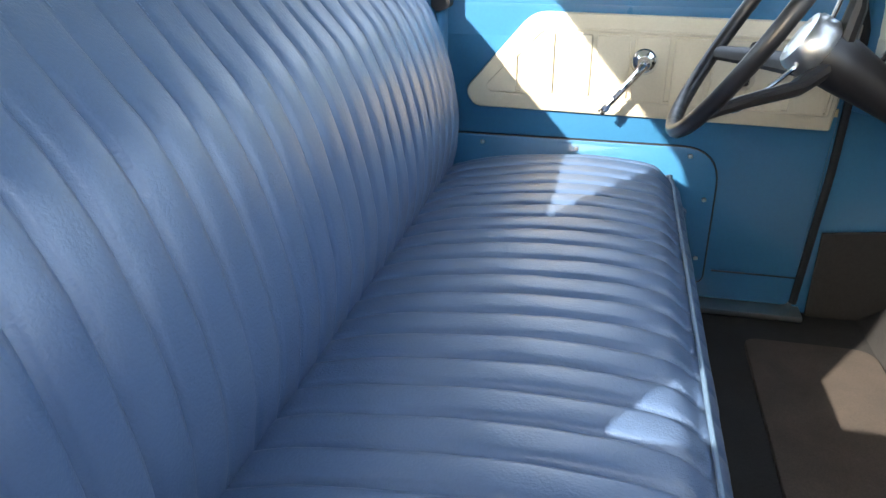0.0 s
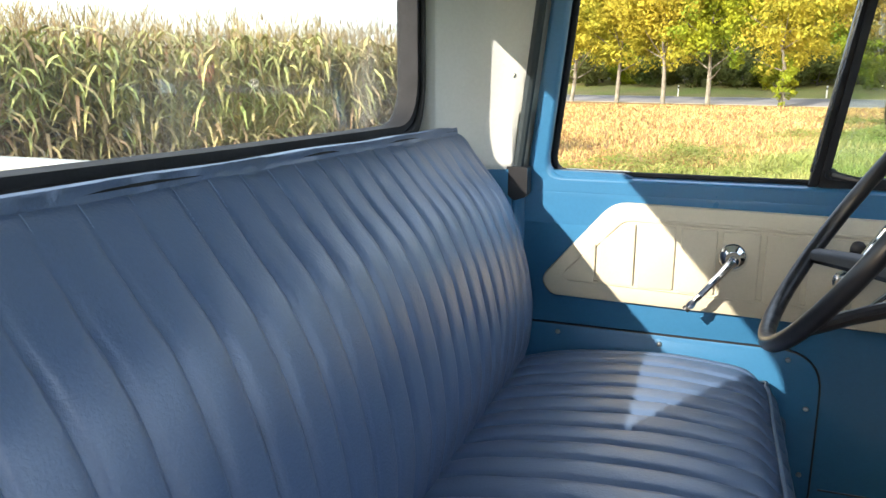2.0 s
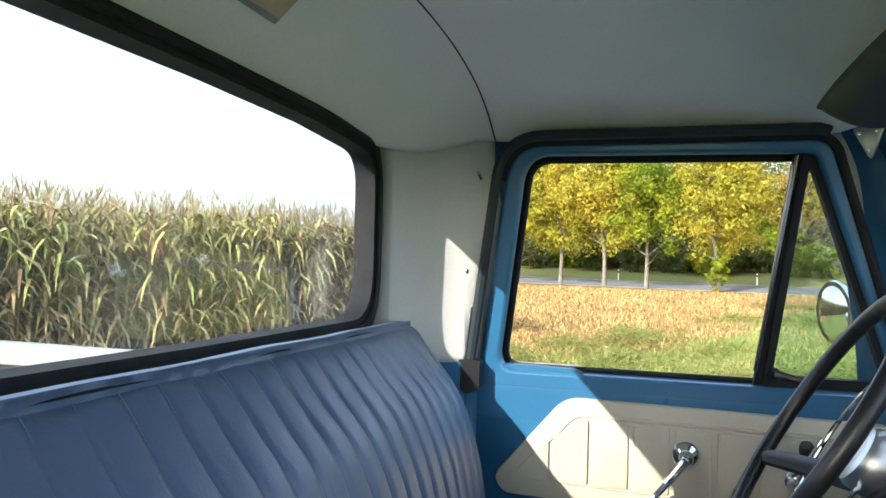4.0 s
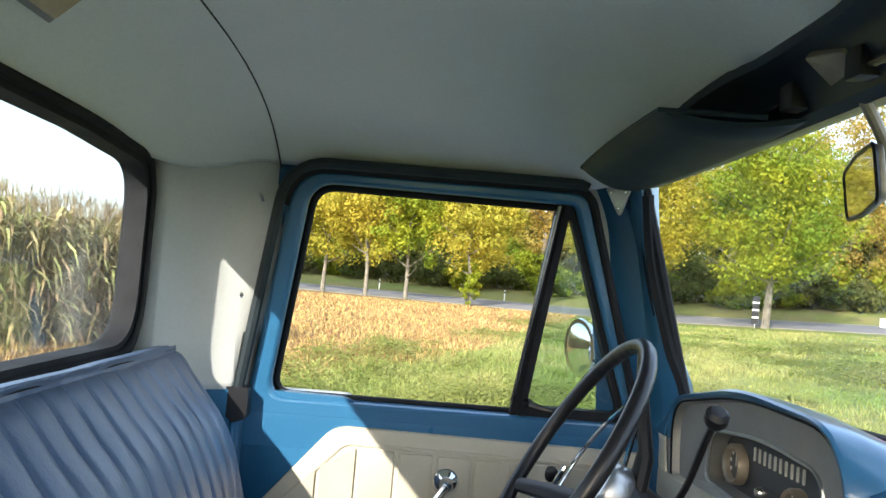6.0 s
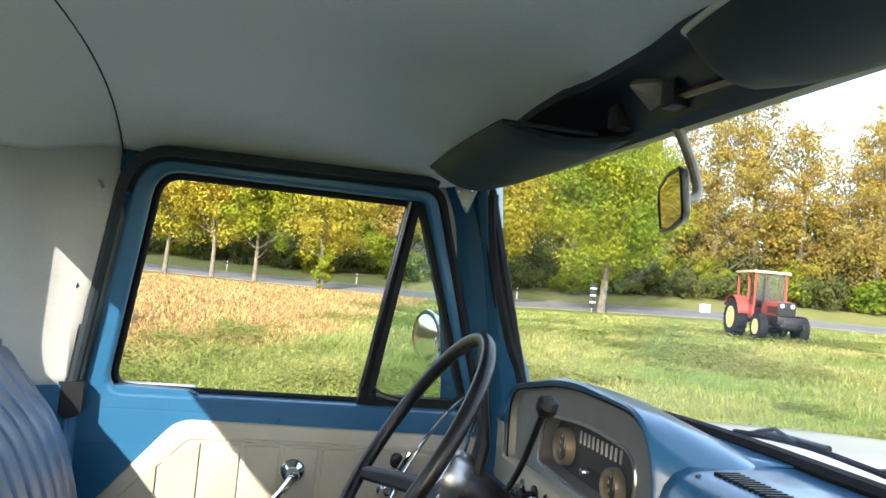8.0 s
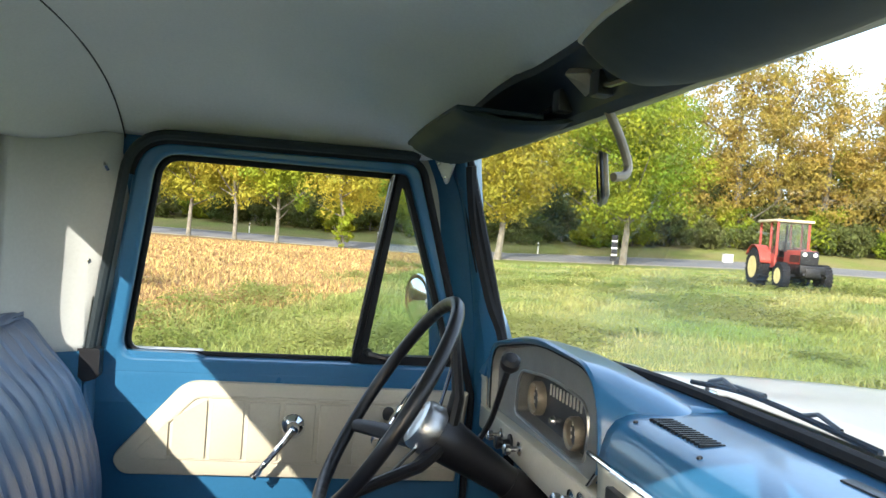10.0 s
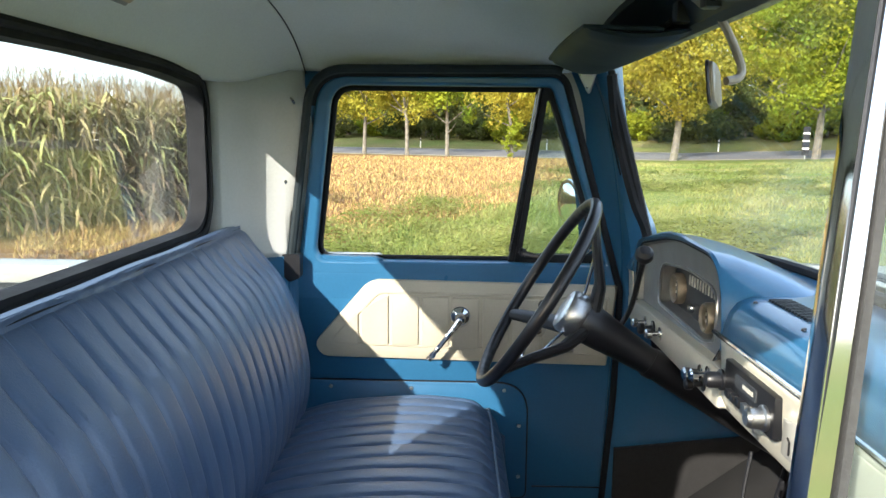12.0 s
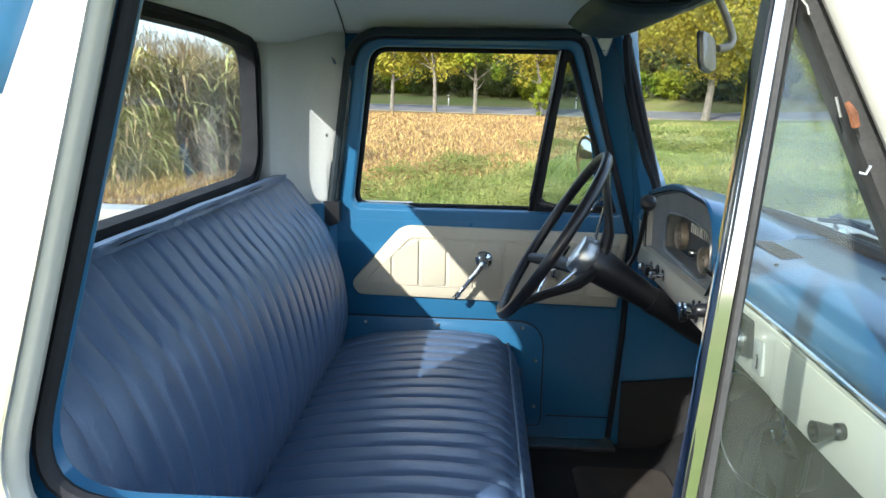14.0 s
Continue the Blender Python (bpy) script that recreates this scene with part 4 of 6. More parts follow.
# radio
rad = empty("car_radio", (0.41, -0.04, 1.16), "black car radio in the cream dashboard face", "radio")
under(part("body", box(0.412, 0.47, -0.172, 0.012, 1.190, 1.250, bev=0.004), BLACK), rad)
under(part("screen", box(0.4095, 0.413, -0.115, -0.040, 1.222, 1.240), DIAL), rad)
under(part("station_scale", box(0.4088, 0.4098, -0.108, -0.070, 1.228, 1.234), MARK), rad)
for y, r_, mm in ((0.018, 0.013, BLACK), (-0.146, 0.014, STEEL)):
    kn = part("knob", lathe([(r_ * 1.3, 0), (r_ * 1.3, 0.004), (r_, 0.006), (r_, 0.022), (r_ * 0.75, 0.027), (0, 0.027)], 18, m=facing((0.412, y, 1.212), (-1, 0, 0))), mm)
    under(kn, rad)
for i in range(5):
    y = -0.022 - i * 0.021
    under(part("button", box(0.404, 0.413, y - 0.008, y + 0.008, 1.197, 1.210, bev=0.0015), BLACK if i < 3 else STEEL), rad)
ash = empty("ash_tray", (0.425, -0.19, 1.18), "small worn white tray lid with a bent wire catch", "ash tray")
under(part("lid", prism(rpoly([(-0.178, 1.176, 0.004), (-0.178, 1.226, 0.004), (-0.218, 1.232, 0.006), (-0.218, 1.176, 0.004)], 4), 0.432, 0.4215, "x", bevel=0.002), WHITE), ash)
under(part("catch", tube([(0.4195, -0.200, 1.206), (0.4165, -0.212, 1.205), (0.4165, -0.212, 1.188), (0.4195, -0.204, 1.186)], 0.0014, 6), BLACK), ash)
# glovebox
gb = empty("glovebox", (0.42, -0.42, 1.12), "closed cream glovebox lid with a black knob", "glovebox")
under(part("lid", prism(rpoly([(-0.26, 1.160, 0.012), (-0.26, 1.256, 0.012), (-0.69, 1.250, 0.012), (-0.69, 1.160, 0.012)], 5), 0.436, 0.4205, "x", bevel=0.003), CREAMPAINT), gb)
under(part("knob", lathe([(0.010, 0), (0.010, 0.008), (0.007, 0.012), (0.012, 0.030), (0.013, 0.036), (0.008, 0.037), (0.007, 0.030), (0, 0.030)], 18, m=facing((0.420, -0.480, 1.212), (-1, -0.1, 0))), BLACK), gb)

# ---- steering wheel and column ----
WC, WR = Vector((0.157, 0.375, 1.276)), 0.212
AX = Vector((-0.853, 0.065, 0.516)).normalized()
WV = Vector((0.516, 0, 0.856))
WV = (WV - AX * WV.dot(AX)).normalized()
WU = AX.cross(WV)
wheel = empty("steering_wheel", WC, "black three-spoke steering wheel with chrome horn ring", "steering wheel")


def wp(a, r, h=0.0):
    """Clock angle a in degrees, seen by the driver; r from the hub; h towards the driver."""
    return WC + (WU * (-math.sin(radians(a))) + WV * math.cos(radians(a))) * r + AX * h


rimp = bmesh.new()
nn, seg = 144, 10
rows = []
for i in range(nn):
    a = i * 360 / nn
    c = wp(a, WR)
    rad_v = (c - WC).normalized()
    row = []
    for k in range(seg):
        t = k * 2 * math.pi / seg
        rr = 0.0115 + (0.0016 * (0.5 + 0.5 * math.cos(radians(a) * 48)) if math.cos(t) < -0.2 else 0)
        row.append(c + rad_v * math.cos(t) * rr + AX * math.sin(t) * 0.0125)
    rows.append(row)
rows.append(rows[0])
bm = grid(rows, closed=True)
bmesh.ops.remove_doubles(bm, verts=bm.verts, dist=1e-5)
under(part("rim", bm, BLACK, angle=3), wheel)
for a in (242, 5, 138):
    pts = [wp(a, r, h) for r, h in ((0.030, -0.118), (0.080, -0.098), (0.15, -0.042), (0.207, -0.002))]
    bm = bmesh.new()
    rows = []
    tang = (WU * (-math.cos(radians(a))) - WV * math.sin(radians(a)))
    for p, w, h in zip(pts, (0.028, 0.021, 0.017, 0.014), (0.016, 0.014, 0.012, 0.010)):
        rows.append([p + tang * (math.cos(k * math.pi / 5) * w) + AX * (math.sin(k * math.pi / 5) * h) for k in range(10)])
    under(part("spoke", grid(rows, closed=True), BLACK), wheel)
fw_m = facing(WC, AX)
under(part("hub", lathe([(0.030, -0.25), (0.034, -0.20), (0.040, -0.15), (0.043, -0.118), (0.040, -0.100), (0.0, -0.098)], 32, m=fw_m), BLACK), wheel)
under(part("horn_cap", lathe([(0.044, -0.104), (0.047, -0.096), (0.046, -0.072), (0.041, -0.064), (0.030, -0.061), (0.026, -0.064), (0, -0.063)], 32, m=fw_m), STEEL, label="satin metal horn cap"), wheel)
ringp = [wp(a, 0.140, -0.052) for a in np.linspace(140, 363, 44)]
under(part("horn_ring", tube([wp(140, 0.040, -0.085)] + ringp + [wp(363, 0.040, -0.085)], 0.0036, 8), CHROME, label="chrome horn ring"), wheel)
col = empty("steering_column", WC - AX * 0.3, "black steering column with shift and signal levers", "steering column")
under(part("jacket", lathe([(0.029, -0.80), (0.029, -0.20)], 28, m=fw_m), BLACK), col)
under(part("collar", lathe([(0.0315, -0.285), (0.0315, -0.268)], 28, m=fw_m), BLACK), col)
base = WC - AX * 0.16
under(part("shift_lever", tube(spline([(0.315, 0.375, 1.19), (0.337, 0.372, 1.222), (0.344, 0.345, 1.262), (0.342, 0.290, 1.330), (0.338, 0.256, 1.362)], 16), 0.0055, 8), BLACK), col)
under(part("shift_knob", lathe([(0, 0.0), (0.012, 0.004), (0.017, 0.014), (0.016, 0.026), (0.010, 0.033), (0, 0.034)], 18, m=facing((0.338, 0.254, 1.362), (-0.1, -0.75, 0.8))), BLACK), col)
under(part("signal_lever", tube([base + Vector((0, 0.05, 0)), base + Vector((-0.02, 0.13, 0.02)), base + Vector((-0.03, 0.17, 0.025))], 0.005, 8, taper=[0.006, 0.0045, 0.006]), CHROME), col)
for y, z in ((0.30, 0.72), (0.46, 0.72)):
    pd = empty("pedal", (0.70, y, z), "black rubber pedal hanging below the dashboard", "pedal", "pedals")
    under(part("arm", tube([(0.80, y, 1.15), (0.74, y, 0.90), (0.70, y, z)], 0.009, 8), BLACK), pd)
    under(part("pad", box(0.675, 0.70, y - 0.035, y + 0.035, z - 0.03, z + 0.03, bev=0.006), RUBBER), pd)

# ---- visors, inner mirror, lamp ----
def visor(s):
    v = empty("sun_visor", (0.30, s * 0.35, 1.79), "padded navy vinyl sun visor folded up", "sun visor", "sun visors")
    rows = []
    fr = [(0.310, 0.625, 1.740), (0.333, 0.42, 1.742), (0.344, 0.22, 1.747), (0.346, 0.065, 1.752)]
    rr_ = [(0.187, 0.540, 1.756), (0.184, 0.40, 1.760), (0.186, 0.26, 1.763), (0.192, 0.134, 1.766)]
    if s < 0:
        fr = [(0.310, 0.625, 1.740), (0.333, 0.45, 1.743), (0.340, 0.30, 1.748), (0.318, 0.214, 1.757)]
        rr_ = [(0.190, 0.60, 1.756), (0.198, 0.48, 1.763), (0.206, 0.36, 1.768), (0.222, 0.262, 1.772)]
    a, b = spline(fr, 24), spline(rr_, 24)
    for i, (p, q) in enumerate(zip(a, b)):
        row = []
        edge_t = min(i, 24 - i) / 24
        th = 0.010 * min(1, 0.3 + edge_t * 10)
        for k in range(13):
            u = k / 12
            c = p.lerp(q, u) + Vector((0, 0, -0.012 * math.sin(u * math.pi)))
            row.append((c.x, s * c.y, c.z - th * min(1, 0.3 + 6 * u * (1 - u) * 2)))
        for k in range(12, -1, -1):
            u = k / 12
            c = p.lerp(q, u) + Vector((0, 0, -0.012 * math.sin(u * math.pi)))
            row.append((c.x, s * c.y, c.z + th * min(1, 0.3 + 6 * u * (1 - u) * 2)))
        rows.append(row)
    bm = grid(rows, closed=True)
    n_ = len(rows[0])
    bm.verts.ensure_lookup_table()
    bm.faces.new([bm.verts[i] for i in range(n_)])
    bm.faces.new([bm.verts[len(bm.verts) - n_ + i] for i in range(n_)][::-1])
    under(part("board", bm, VISOR), v)
    outl = [(p.x, s * p.y, p.z) for p in [a[0].lerp(b[0], t) for t in (0.2, 0.5, 0.8)]] + [(p.x, s * p.y, p.z) for p in b] + [(p.x, s * p.y, p.z) for p in [b[-1].lerp(a[-1], t) for t in (0.25, 0.5, 0.75)]]
    under(part("piping", tube(outl, 0.0036, 6), VISOR if s > 0 else MARK), v)
    under(part("pivot_rod", tube([(0.330, s * 0.055, 1.776), (0.322, s * 0.14, 1.768), (0.318, s * 0.30, 1.757)], 0.005, 8), SMOKED), v)
    under(part("pivot_clamp", box(0.318, 0.344, min(s * 0.052, s * 0.082), max(s * 0.052, s * 0.082), 1.762, 1.794, bev=0.005), BLACK), v)


visor(1)
visor(-1)
mir = empty("rear_view_mirror", (0.33, -0.02, 1.80), "rear view mirror on a bent tan metal arm", "mirror")
bm = prism(rpoly([(-0.026, -0.030, 0.005), (0.026, -0.018, 0.005), (0.026, 0.018, 0.005), (-0.026, 0.030, 0.005)], 4), 0, 0.011, "z", bevel=0.003)
bm.transform(facing((0.333, -0.026, 1.790), (-0.62, -0.05, -0.78)))
under(part("base_plate", bm, TAN), mir)
arm = spline([(0.332, -0.020, 1.786), (0.352, -0.022, 1.766), (0.374, -0.022, 1.732), (0.390, -0.022, 1.698), (0.394, -0.022, 1.682), (0.386, -0.028, 1.672), (0.368, -0.036, 1.668)], 24)
under(part("arm", tube(arm, 0.0062, 10), TAN), mir)
MA = Vector((0.378, 0.926, 0)).normalized()
MN = Vector((-MA.y, MA.x, -0.12)).normalized()
mc = Vector((0.347, -0.050, 1.661))
mm = Matrix.Translation(mc) @ Matrix((MA, MN.cross(MA), MN)).transposed().to_4x4()
shape = rpoly([(-0.085, -0.026, 0.014), (-0.085, 0.026, 0.014), (0, 0.031, 0.3), (0.085, 0.026, 0.014), (0.085, -0.026, 0.014), (0, -0.031, 0.3)], 6)
bm = prism(shape, 0.002, -0.005, "z", bevel=0.003)
bm.transform(mm)
under(part("housing", bm, TAN), mir)
under(part("rim", tube([mm @ Vector((a_, b_, 0.003)) for a_, b_ in dedupe(shape)], 0.0026, 6, closed=True), BLACK), mir)
bm = prism(dedupe(inset(dedupe(shape), 0.003)), 0.0022, 0.0040, "z")
bm.transform(mm)
under(part("glass", bm, MIRROR), mir)

lamp = empty("dome_lamp", (-0.505, 0.01, 1.80), "small yellowed dome lamp on the headliner, off", "lamp")
LN = Vector((0.68, 0, -0.73)).normalized()
LU = Vector((0, 1, 0))
lm = Matrix.Translation((-0.500, 0.008, head_z(-0.500, 0.008) - 0.004)) @ Matrix((LN.cross(LU), -LU, LN)).transposed().to_4x4()
bm = box(-0.040, 0.040, -0.050, 0.050, 0, 0.008, bev=0.003)
bm.transform(lm)
under(part("base", bm, GREYMETAL), lamp)
bm = box(-0.031, 0.031, -0.041, 0.041, 0.006, 0.014, bev=0.004)
bm.transform(lm)
under(part("lens", bm, LENS), lamp)
bm = box(-0.006, 0.006, 0.042, 0.052, 0.006, 0.016, bev=0.002)
bm.transform(lm)
under(part("switch", bm, TAN), lamp)

ht = empty("heater", (0.60, -0.12, 1.0), "black heater box with hoses below the dashboard", "heater")
under(part("box", box(0.56, 0.88, -0.30, 0.06, 0.90, 1.10, bev=0.02), BLACK), ht)
under(part("outlet", lathe([(0.060, 0), (0.060, 0.06), (0.052, 0.065), (0.050, 0.01), (0, 0.01)], 24, m=facing((0.57, -0.10, 1.0), (-1, -0.2, -0.1))), BLACK), ht)
under(part("outlet_ring", tube([(0.508, -0.10 + 0.028 * math.cos(a), 1.045 + 0.028 * math.sin(a)) for a in np.linspace(0, 2 * math.pi, 24, endpoint=False)], 0.004, 8, closed=True), CHROME), ht)
under(part("hose", tube(spline([(0.60, -0.20, 0.94), (0.50, -0.22, 0.88), (0.46, -0.12, 0.90), (0.52, 0.0, 0.98), (0.62, 0.05, 1.0)], 24), 0.018, 10), RUBBER), ht)
under(part("bracket", box(0.50, 0.52, -0.165, -0.135, 0.92, 1.02, bev=0.004), BLACK), ht)
under(part("wire", tube(spline([(0.45, -0.02, 1.11), (0.43, -0.05, 1.0), (0.46, -0.1, 0.94), (0.50, -0.2, 0.96), (0.47, -0.3, 1.10)], 24), 0.003, 6), BLACK), ht)

# ---- outside of the truck ----
truck = empty("pickup_truck", (0, 0, 0), "blue and white pickup truck body standing on grass", "truck")


def loft(name, sections, material, label="", parent=truck, thick=0.004):
    ob = part(name, grid(sections), material, parent, label)
    if thick:
        m = ob.modifiers.new("thick", "SOLIDIFY")
        m.thickness, m.offset = thick, -1
    return ob


# bonnet: a broad flat panel with a raised centre
rows = []
for x in np.linspace(0.86, 2.15, 14):
    f = (x - 0.86) / 1.29
    row = []
    for u in np.linspace(-1, 1, 25):
        y = u * (0.84 - 0.04 * f)
        z = 1.286 - 0.075 * f * f - 0.018 * abs(u) ** 3 + 0.012 * smoothstep(0.62, 0.5, abs(u)) * (1 - 0.3 * f)
        row.append((x, y, z))
    rows.append(row)
loft("bonnet", rows, WHITE, "white enamelled bonnet")
loft("cowl", [[(x, y, z) for y in np.linspace(-0.82, 0.82, 11)] for x, z in ((0.60, 1.322), (0.66, 1.310), (0.74, 1.298), (0.85, 1.286))], WHITE, "white cowl panel below the windscreen")
for s in (1, -1):
    rows = []
    for x in np.linspace(0.44, 2.25, 24):
        wheel_gap = max(0, 1 - ((x - 1.55) / 0.42) ** 2)
        zlow = 0.50 + 0.36 * math.sqrt(wheel_gap)
        rows.append([(x, s * 0.83, 1.262 - 0.05 * ((x - 0.44) / 1.8) ** 2), (x, s * 0.90, 1.245 - 0.05 * ((x - 0.44) / 1.8) ** 2), (x, s * 0.96, 1.16), (x, s * 0.98, 0.98), (x, s * 0.97, zlow)])
    loft("fender", rows, WHITE)
loft("nose", [[(x, y, z) for y in np.linspace(-0.975, 0.975, 9)] for x, z in ((2.13, 1.235), (2.20, 1.20), (2.25, 1.10), (2.26, 0.9), (2.24, 0.50))], WHITE)
loft("bumper", [[(2.30, y, z) for y in np.linspace(-0.98, 0.98, 9)] for z in (0.62, 0.48)], CHROME, thick=0.03)
# roof skin over the headliner
rows = []
for k in range(11):
    s = (k / 10) ** 1.6
    row = []
    for i in range(N):
        bx, by = rim(i * 2 * math.pi / N)
        x, y = XC + (bx - XC) * (1 - s * 0.995), by * (1 - s * 0.995)
        row.append((XC + (x - XC) * 1.075, y * 1.045, head_z(x, y) + 0.035))
    rows.append(row)
loft("roof", rows, BLUE, "blue enamelled cab roof")
for s in (1, -1):
    part("drip_rail", tube([(0.34, s * 0.785, 1.775), (0.0, s * 0.790, 1.792), (-0.3, s * 0.790, 1.790), (-0.41, s * 0.795, 1.72), (-0.445, s * 0.815, 1.5), (-0.455, s * 0.83, 1.28)], 0.010, 8), BLUE, truck)
for s in (1, -1):
    for zs, paint in (((0.55, 0.9, 1.12, 1.25, 1.4, 1.5, 1.58), WHITE), ((1.58, 1.62, 1.70, 1.77), BLUE)):
        corner = []
        for z in zs:
            up = max(0, (z - 1.25) / 0.52)
            out_y = (0.955 if z < 1.15 else 0.80) - 0.06 * up
            corner.append([(x, s * y, z) for x, y in ((-0.432 + 0.12 * up, out_y), (-0.50 + 0.04 * up, out_y - 0.005), (-0.575, out_y - 0.05), (-0.600, 0.70), (-0.602, 0.66))])
        loft("cab_corner", corner, paint)
    part("running_board", box(-0.55, 0.5, min(s * 0.80, s * 0.96), max(s * 0.80, s * 0.96), 0.50, 0.585, bev=0.01), BLACK, truck)
part("cab_back", box(-0.625, -0.607, -0.75, 0.75, 0.56, 1.36), BLUE, truck)
# load bed
BEDGREY = mat("bed_paint", (0.10, 0.115, 0.13), 0.5, 0, 0.15, 6, 120, 0.2, 80)
BEDF = -0.78
part("bed_front_wall", box(BEDF - 0.05, BEDF, -0.90, 0.90, 0.78, 1.20, bev=0.004), BEDGREY, truck)
for s in (1, -1):
    y0, y1 = sorted((s * 0.90, s * 0.96))
    part("bed_side", box(-2.75, BEDF, y0, y1, 0.62, 1.200, bev=0.01), BEDGREY, truck)
    y0, y1 = sorted((s * 0.86, s * 0.975))
    part("bed_rail", box(-2.77, BEDF - 0.05, y0, y1, 1.176, 1.228, bev=0.012), WHITE, truck, "white painted load bed rail")
part("tailgate", box(-2.80, -2.75, -0.9, 0.9, 0.70, 1.22, bev=0.01), BLUE, truck)
part("bed_floor", box(-2.75, BEDF - 0.05, -0.9, 0.9, 0.74, 0.78), GREYMETAL, truck)
part("chassis", box(-2.6, 2.15, -0.45, 0.45, 0.42, 0.56, bev=0.01), BLACK, truck)
for x in (1.55, -1.75):
    for s in (1, -1):
        f = facing((x, s * 0.80, 0.36), (0, s, 0))
        wh = part("wheel", lathe([(0.20, -0.09), (0.33, -0.10), (0.36, -0.07), (0.365, 0.0), (0.36, 0.07), (0.33, 0.10), (0.20, 0.09)], 40, m=f), RUBBER, truck)
        part("rim", lathe([(0.20, 0.05), (0.21, 0.098), (0.17, 0.094), (0.08, 0.105), (0, 0.11)], 32, m=f), WHITE, wh)
        part("axle", tube([(x, 0, 0.36), (x, s * 0.75, 0.36)], 0.05, 10), BLACK, truck)
# wipers
for y0, y1 in ((-0.12, -0.58), (0.40, -0.06)):
    w = empty("wiper", (0.70, y0, 1.30), "black windscreen wiper resting on the cowl", "wiper", "wipers")
    under(part("arm", tube(spline([(0.80, y0, 1.300), (0.745, y0 - 0.10, 1.345), (0.712, y0 - 0.30, 1.362)], 10), 0.0045, 8), BLACK), w)
    under(part("blade", tube(spline([(0.728, y0 - 0.06, 1.336), (0.716, y0 - 0.26, 1.354), (0.690, y1 - 0.10, 1.350)], 14), 0.005, 6), RUBBER), w)
    for k in (0.25, 0.75):
        yk = y0 - 0.06 + (y1 - 0.10 - y0 + 0.06) * k
        under(part("yoke", tube([(0.722 - 0.02 * k, yk + 0.05, 1.352), (0.716 - 0.02 * k, yk, 1.366), (0.712 - 0.02 * k, yk - 0.05, 1.356)], 0.0035, 6), BLACK), w)
    under(part("pivot", lathe([(0.022, 0), (0.018, 0.02), (0, 0.024)], 14, m=facing((0.80, y0, 1.288), (0, 0, 1))), CHROME), w)
# outer mirror on the driver's side
em = empty("door_mirror", (0.40, 0.88, 1.27), "round chrome door mirror on a curved arm", "mirror")
f = facing((0.305, 0.955, 1.408), (-0.93, -0.30, -0.05))
under(part("shell", lathe([(0.066, 0.006), (0.068, 0.0), (0.060, -0.018), (0.035, -0.034), (0.012, -0.040), (0, -0.041)], 32, m=f), CHROME), em)
under(part("glass", lathe([(0, 0.017), (0.02, 0.0158), (0.04, 0.0118), (0.055, 0.0065), (0.063, 0.003), (0.064, 0.002)], 32, m=f), MIRROR), em)
under(part("arm", tube(spline([(0.335, 0.962, 1.405), (0.37, 0.955, 1.385), (0.395, 0.93, 1.33), (0.405, 0.905, 1.275)], 14), 0.008, 8), CHROME), em)

# ---- land ----
SOIL = mat("soil_grass", (0.125, 0.165, 0.038), 0.95, 0, 0.25, 0.30, 9, 0.8, 30, spec=0.1, tint=(0.19, 0.185, 0.06))
STRAW = mat("stubble_soil", (0.215, 0.13, 0.052), 0.95, 0, 0.25, 0.5, 7, 0.9, 30, spec=0.1, tint=(0.19, 0.125, 0.06))
ASPHALT = mat("asphalt", (0.17, 0.17, 0.175), 0.85, 0, 0.08, 0.4, 30, 0.4, 60, spec=0.2)
GRAVEL = mat("gravel", (0.36, 0.32, 0.26), 0.95, 0, 0.15, 0.8, 20, 0.5, 40, spec=0.1)
GRASS = mat("grass_blades", (0.115, 0.165, 0.032), 0.7, 0, 0.2, 0.28, 1.6, spec=0.2, tint=(0.30, 0.265, 0.10), island=0.32)
STALK = mat("straw_stalks", (0.37, 0.245, 0.10), 0.8, 0, 0.15, 0.5, 5, spec=0.2, tint=(0.27, 0.165, 0.065), island=0.5)
CORN = mat("corn_leaves", (0.22, 0.26, 0.075), 0.7, 0, 0.15, 0.35, 4, spec=0.25, tint=(0.42, 0.32, 0.14), island=0.45)
CORNDRY = mat("corn_dry", (0.38, 0.28, 0.14), 0.8, 0, 0.15, 0.6, 4, spec=0.2, tint=(0.25, 0.16, 0.08), island=0.4)
BARK = mat("bark", (0.19, 0.17, 0.135), 0.9, 0, 0.2, 3, 30, 0.8, 20)


def leaf_mat(name, a, b):
    m = mat(name, a, 0.6, 0, 0.15, 0.35, 2.0, spec=0.06, tint=b, island=0.12)
    nt = m.node_tree
    bs = nt.nodes["Principled BSDF"]
    thin = nt.nodes.new("ShaderNodeBsdfTranslucent")
    both = nt.nodes.new("ShaderNodeMixShader")
    both.inputs[0].default_value = 0.45
    nt.links.new(bs.inputs["Base Color"].links[0].from_socket, thin.inputs[0])
    nt.links.new(bs.outputs[0], both.inputs[1])
    nt.links.new(thin.outputs[0], both.inputs[2])
    nt.links.new(both.outputs[0], nt.nodes["Material Output"].inputs[0])
    return m


LEAF_G = leaf_mat("leaves_green", (0.16, 0.24, 0.03), (0.34, 0.34, 0.03))
LEAF_Y = leaf_mat("leaves_yellow", (0.44, 0.36, 0.055), (0.30, 0.31, 0.045))
LEAF_O = leaf_mat("leaves_orange", (0.40, 0.275, 0.07), (0.33, 0.29, 0.07))
LEAF_D = leaf_mat("leaves_dark", (0.09, 0.125, 0.038), (0.16, 0.16, 0.055))


def ground_z(x, y):
    """Level round the truck, rising gently beyond the grass towards the road junction."""
    return 0.038 * min(22, max(0, x - 0.3 * y)) * smoothstep(6, 24, math.hypot(x, y))


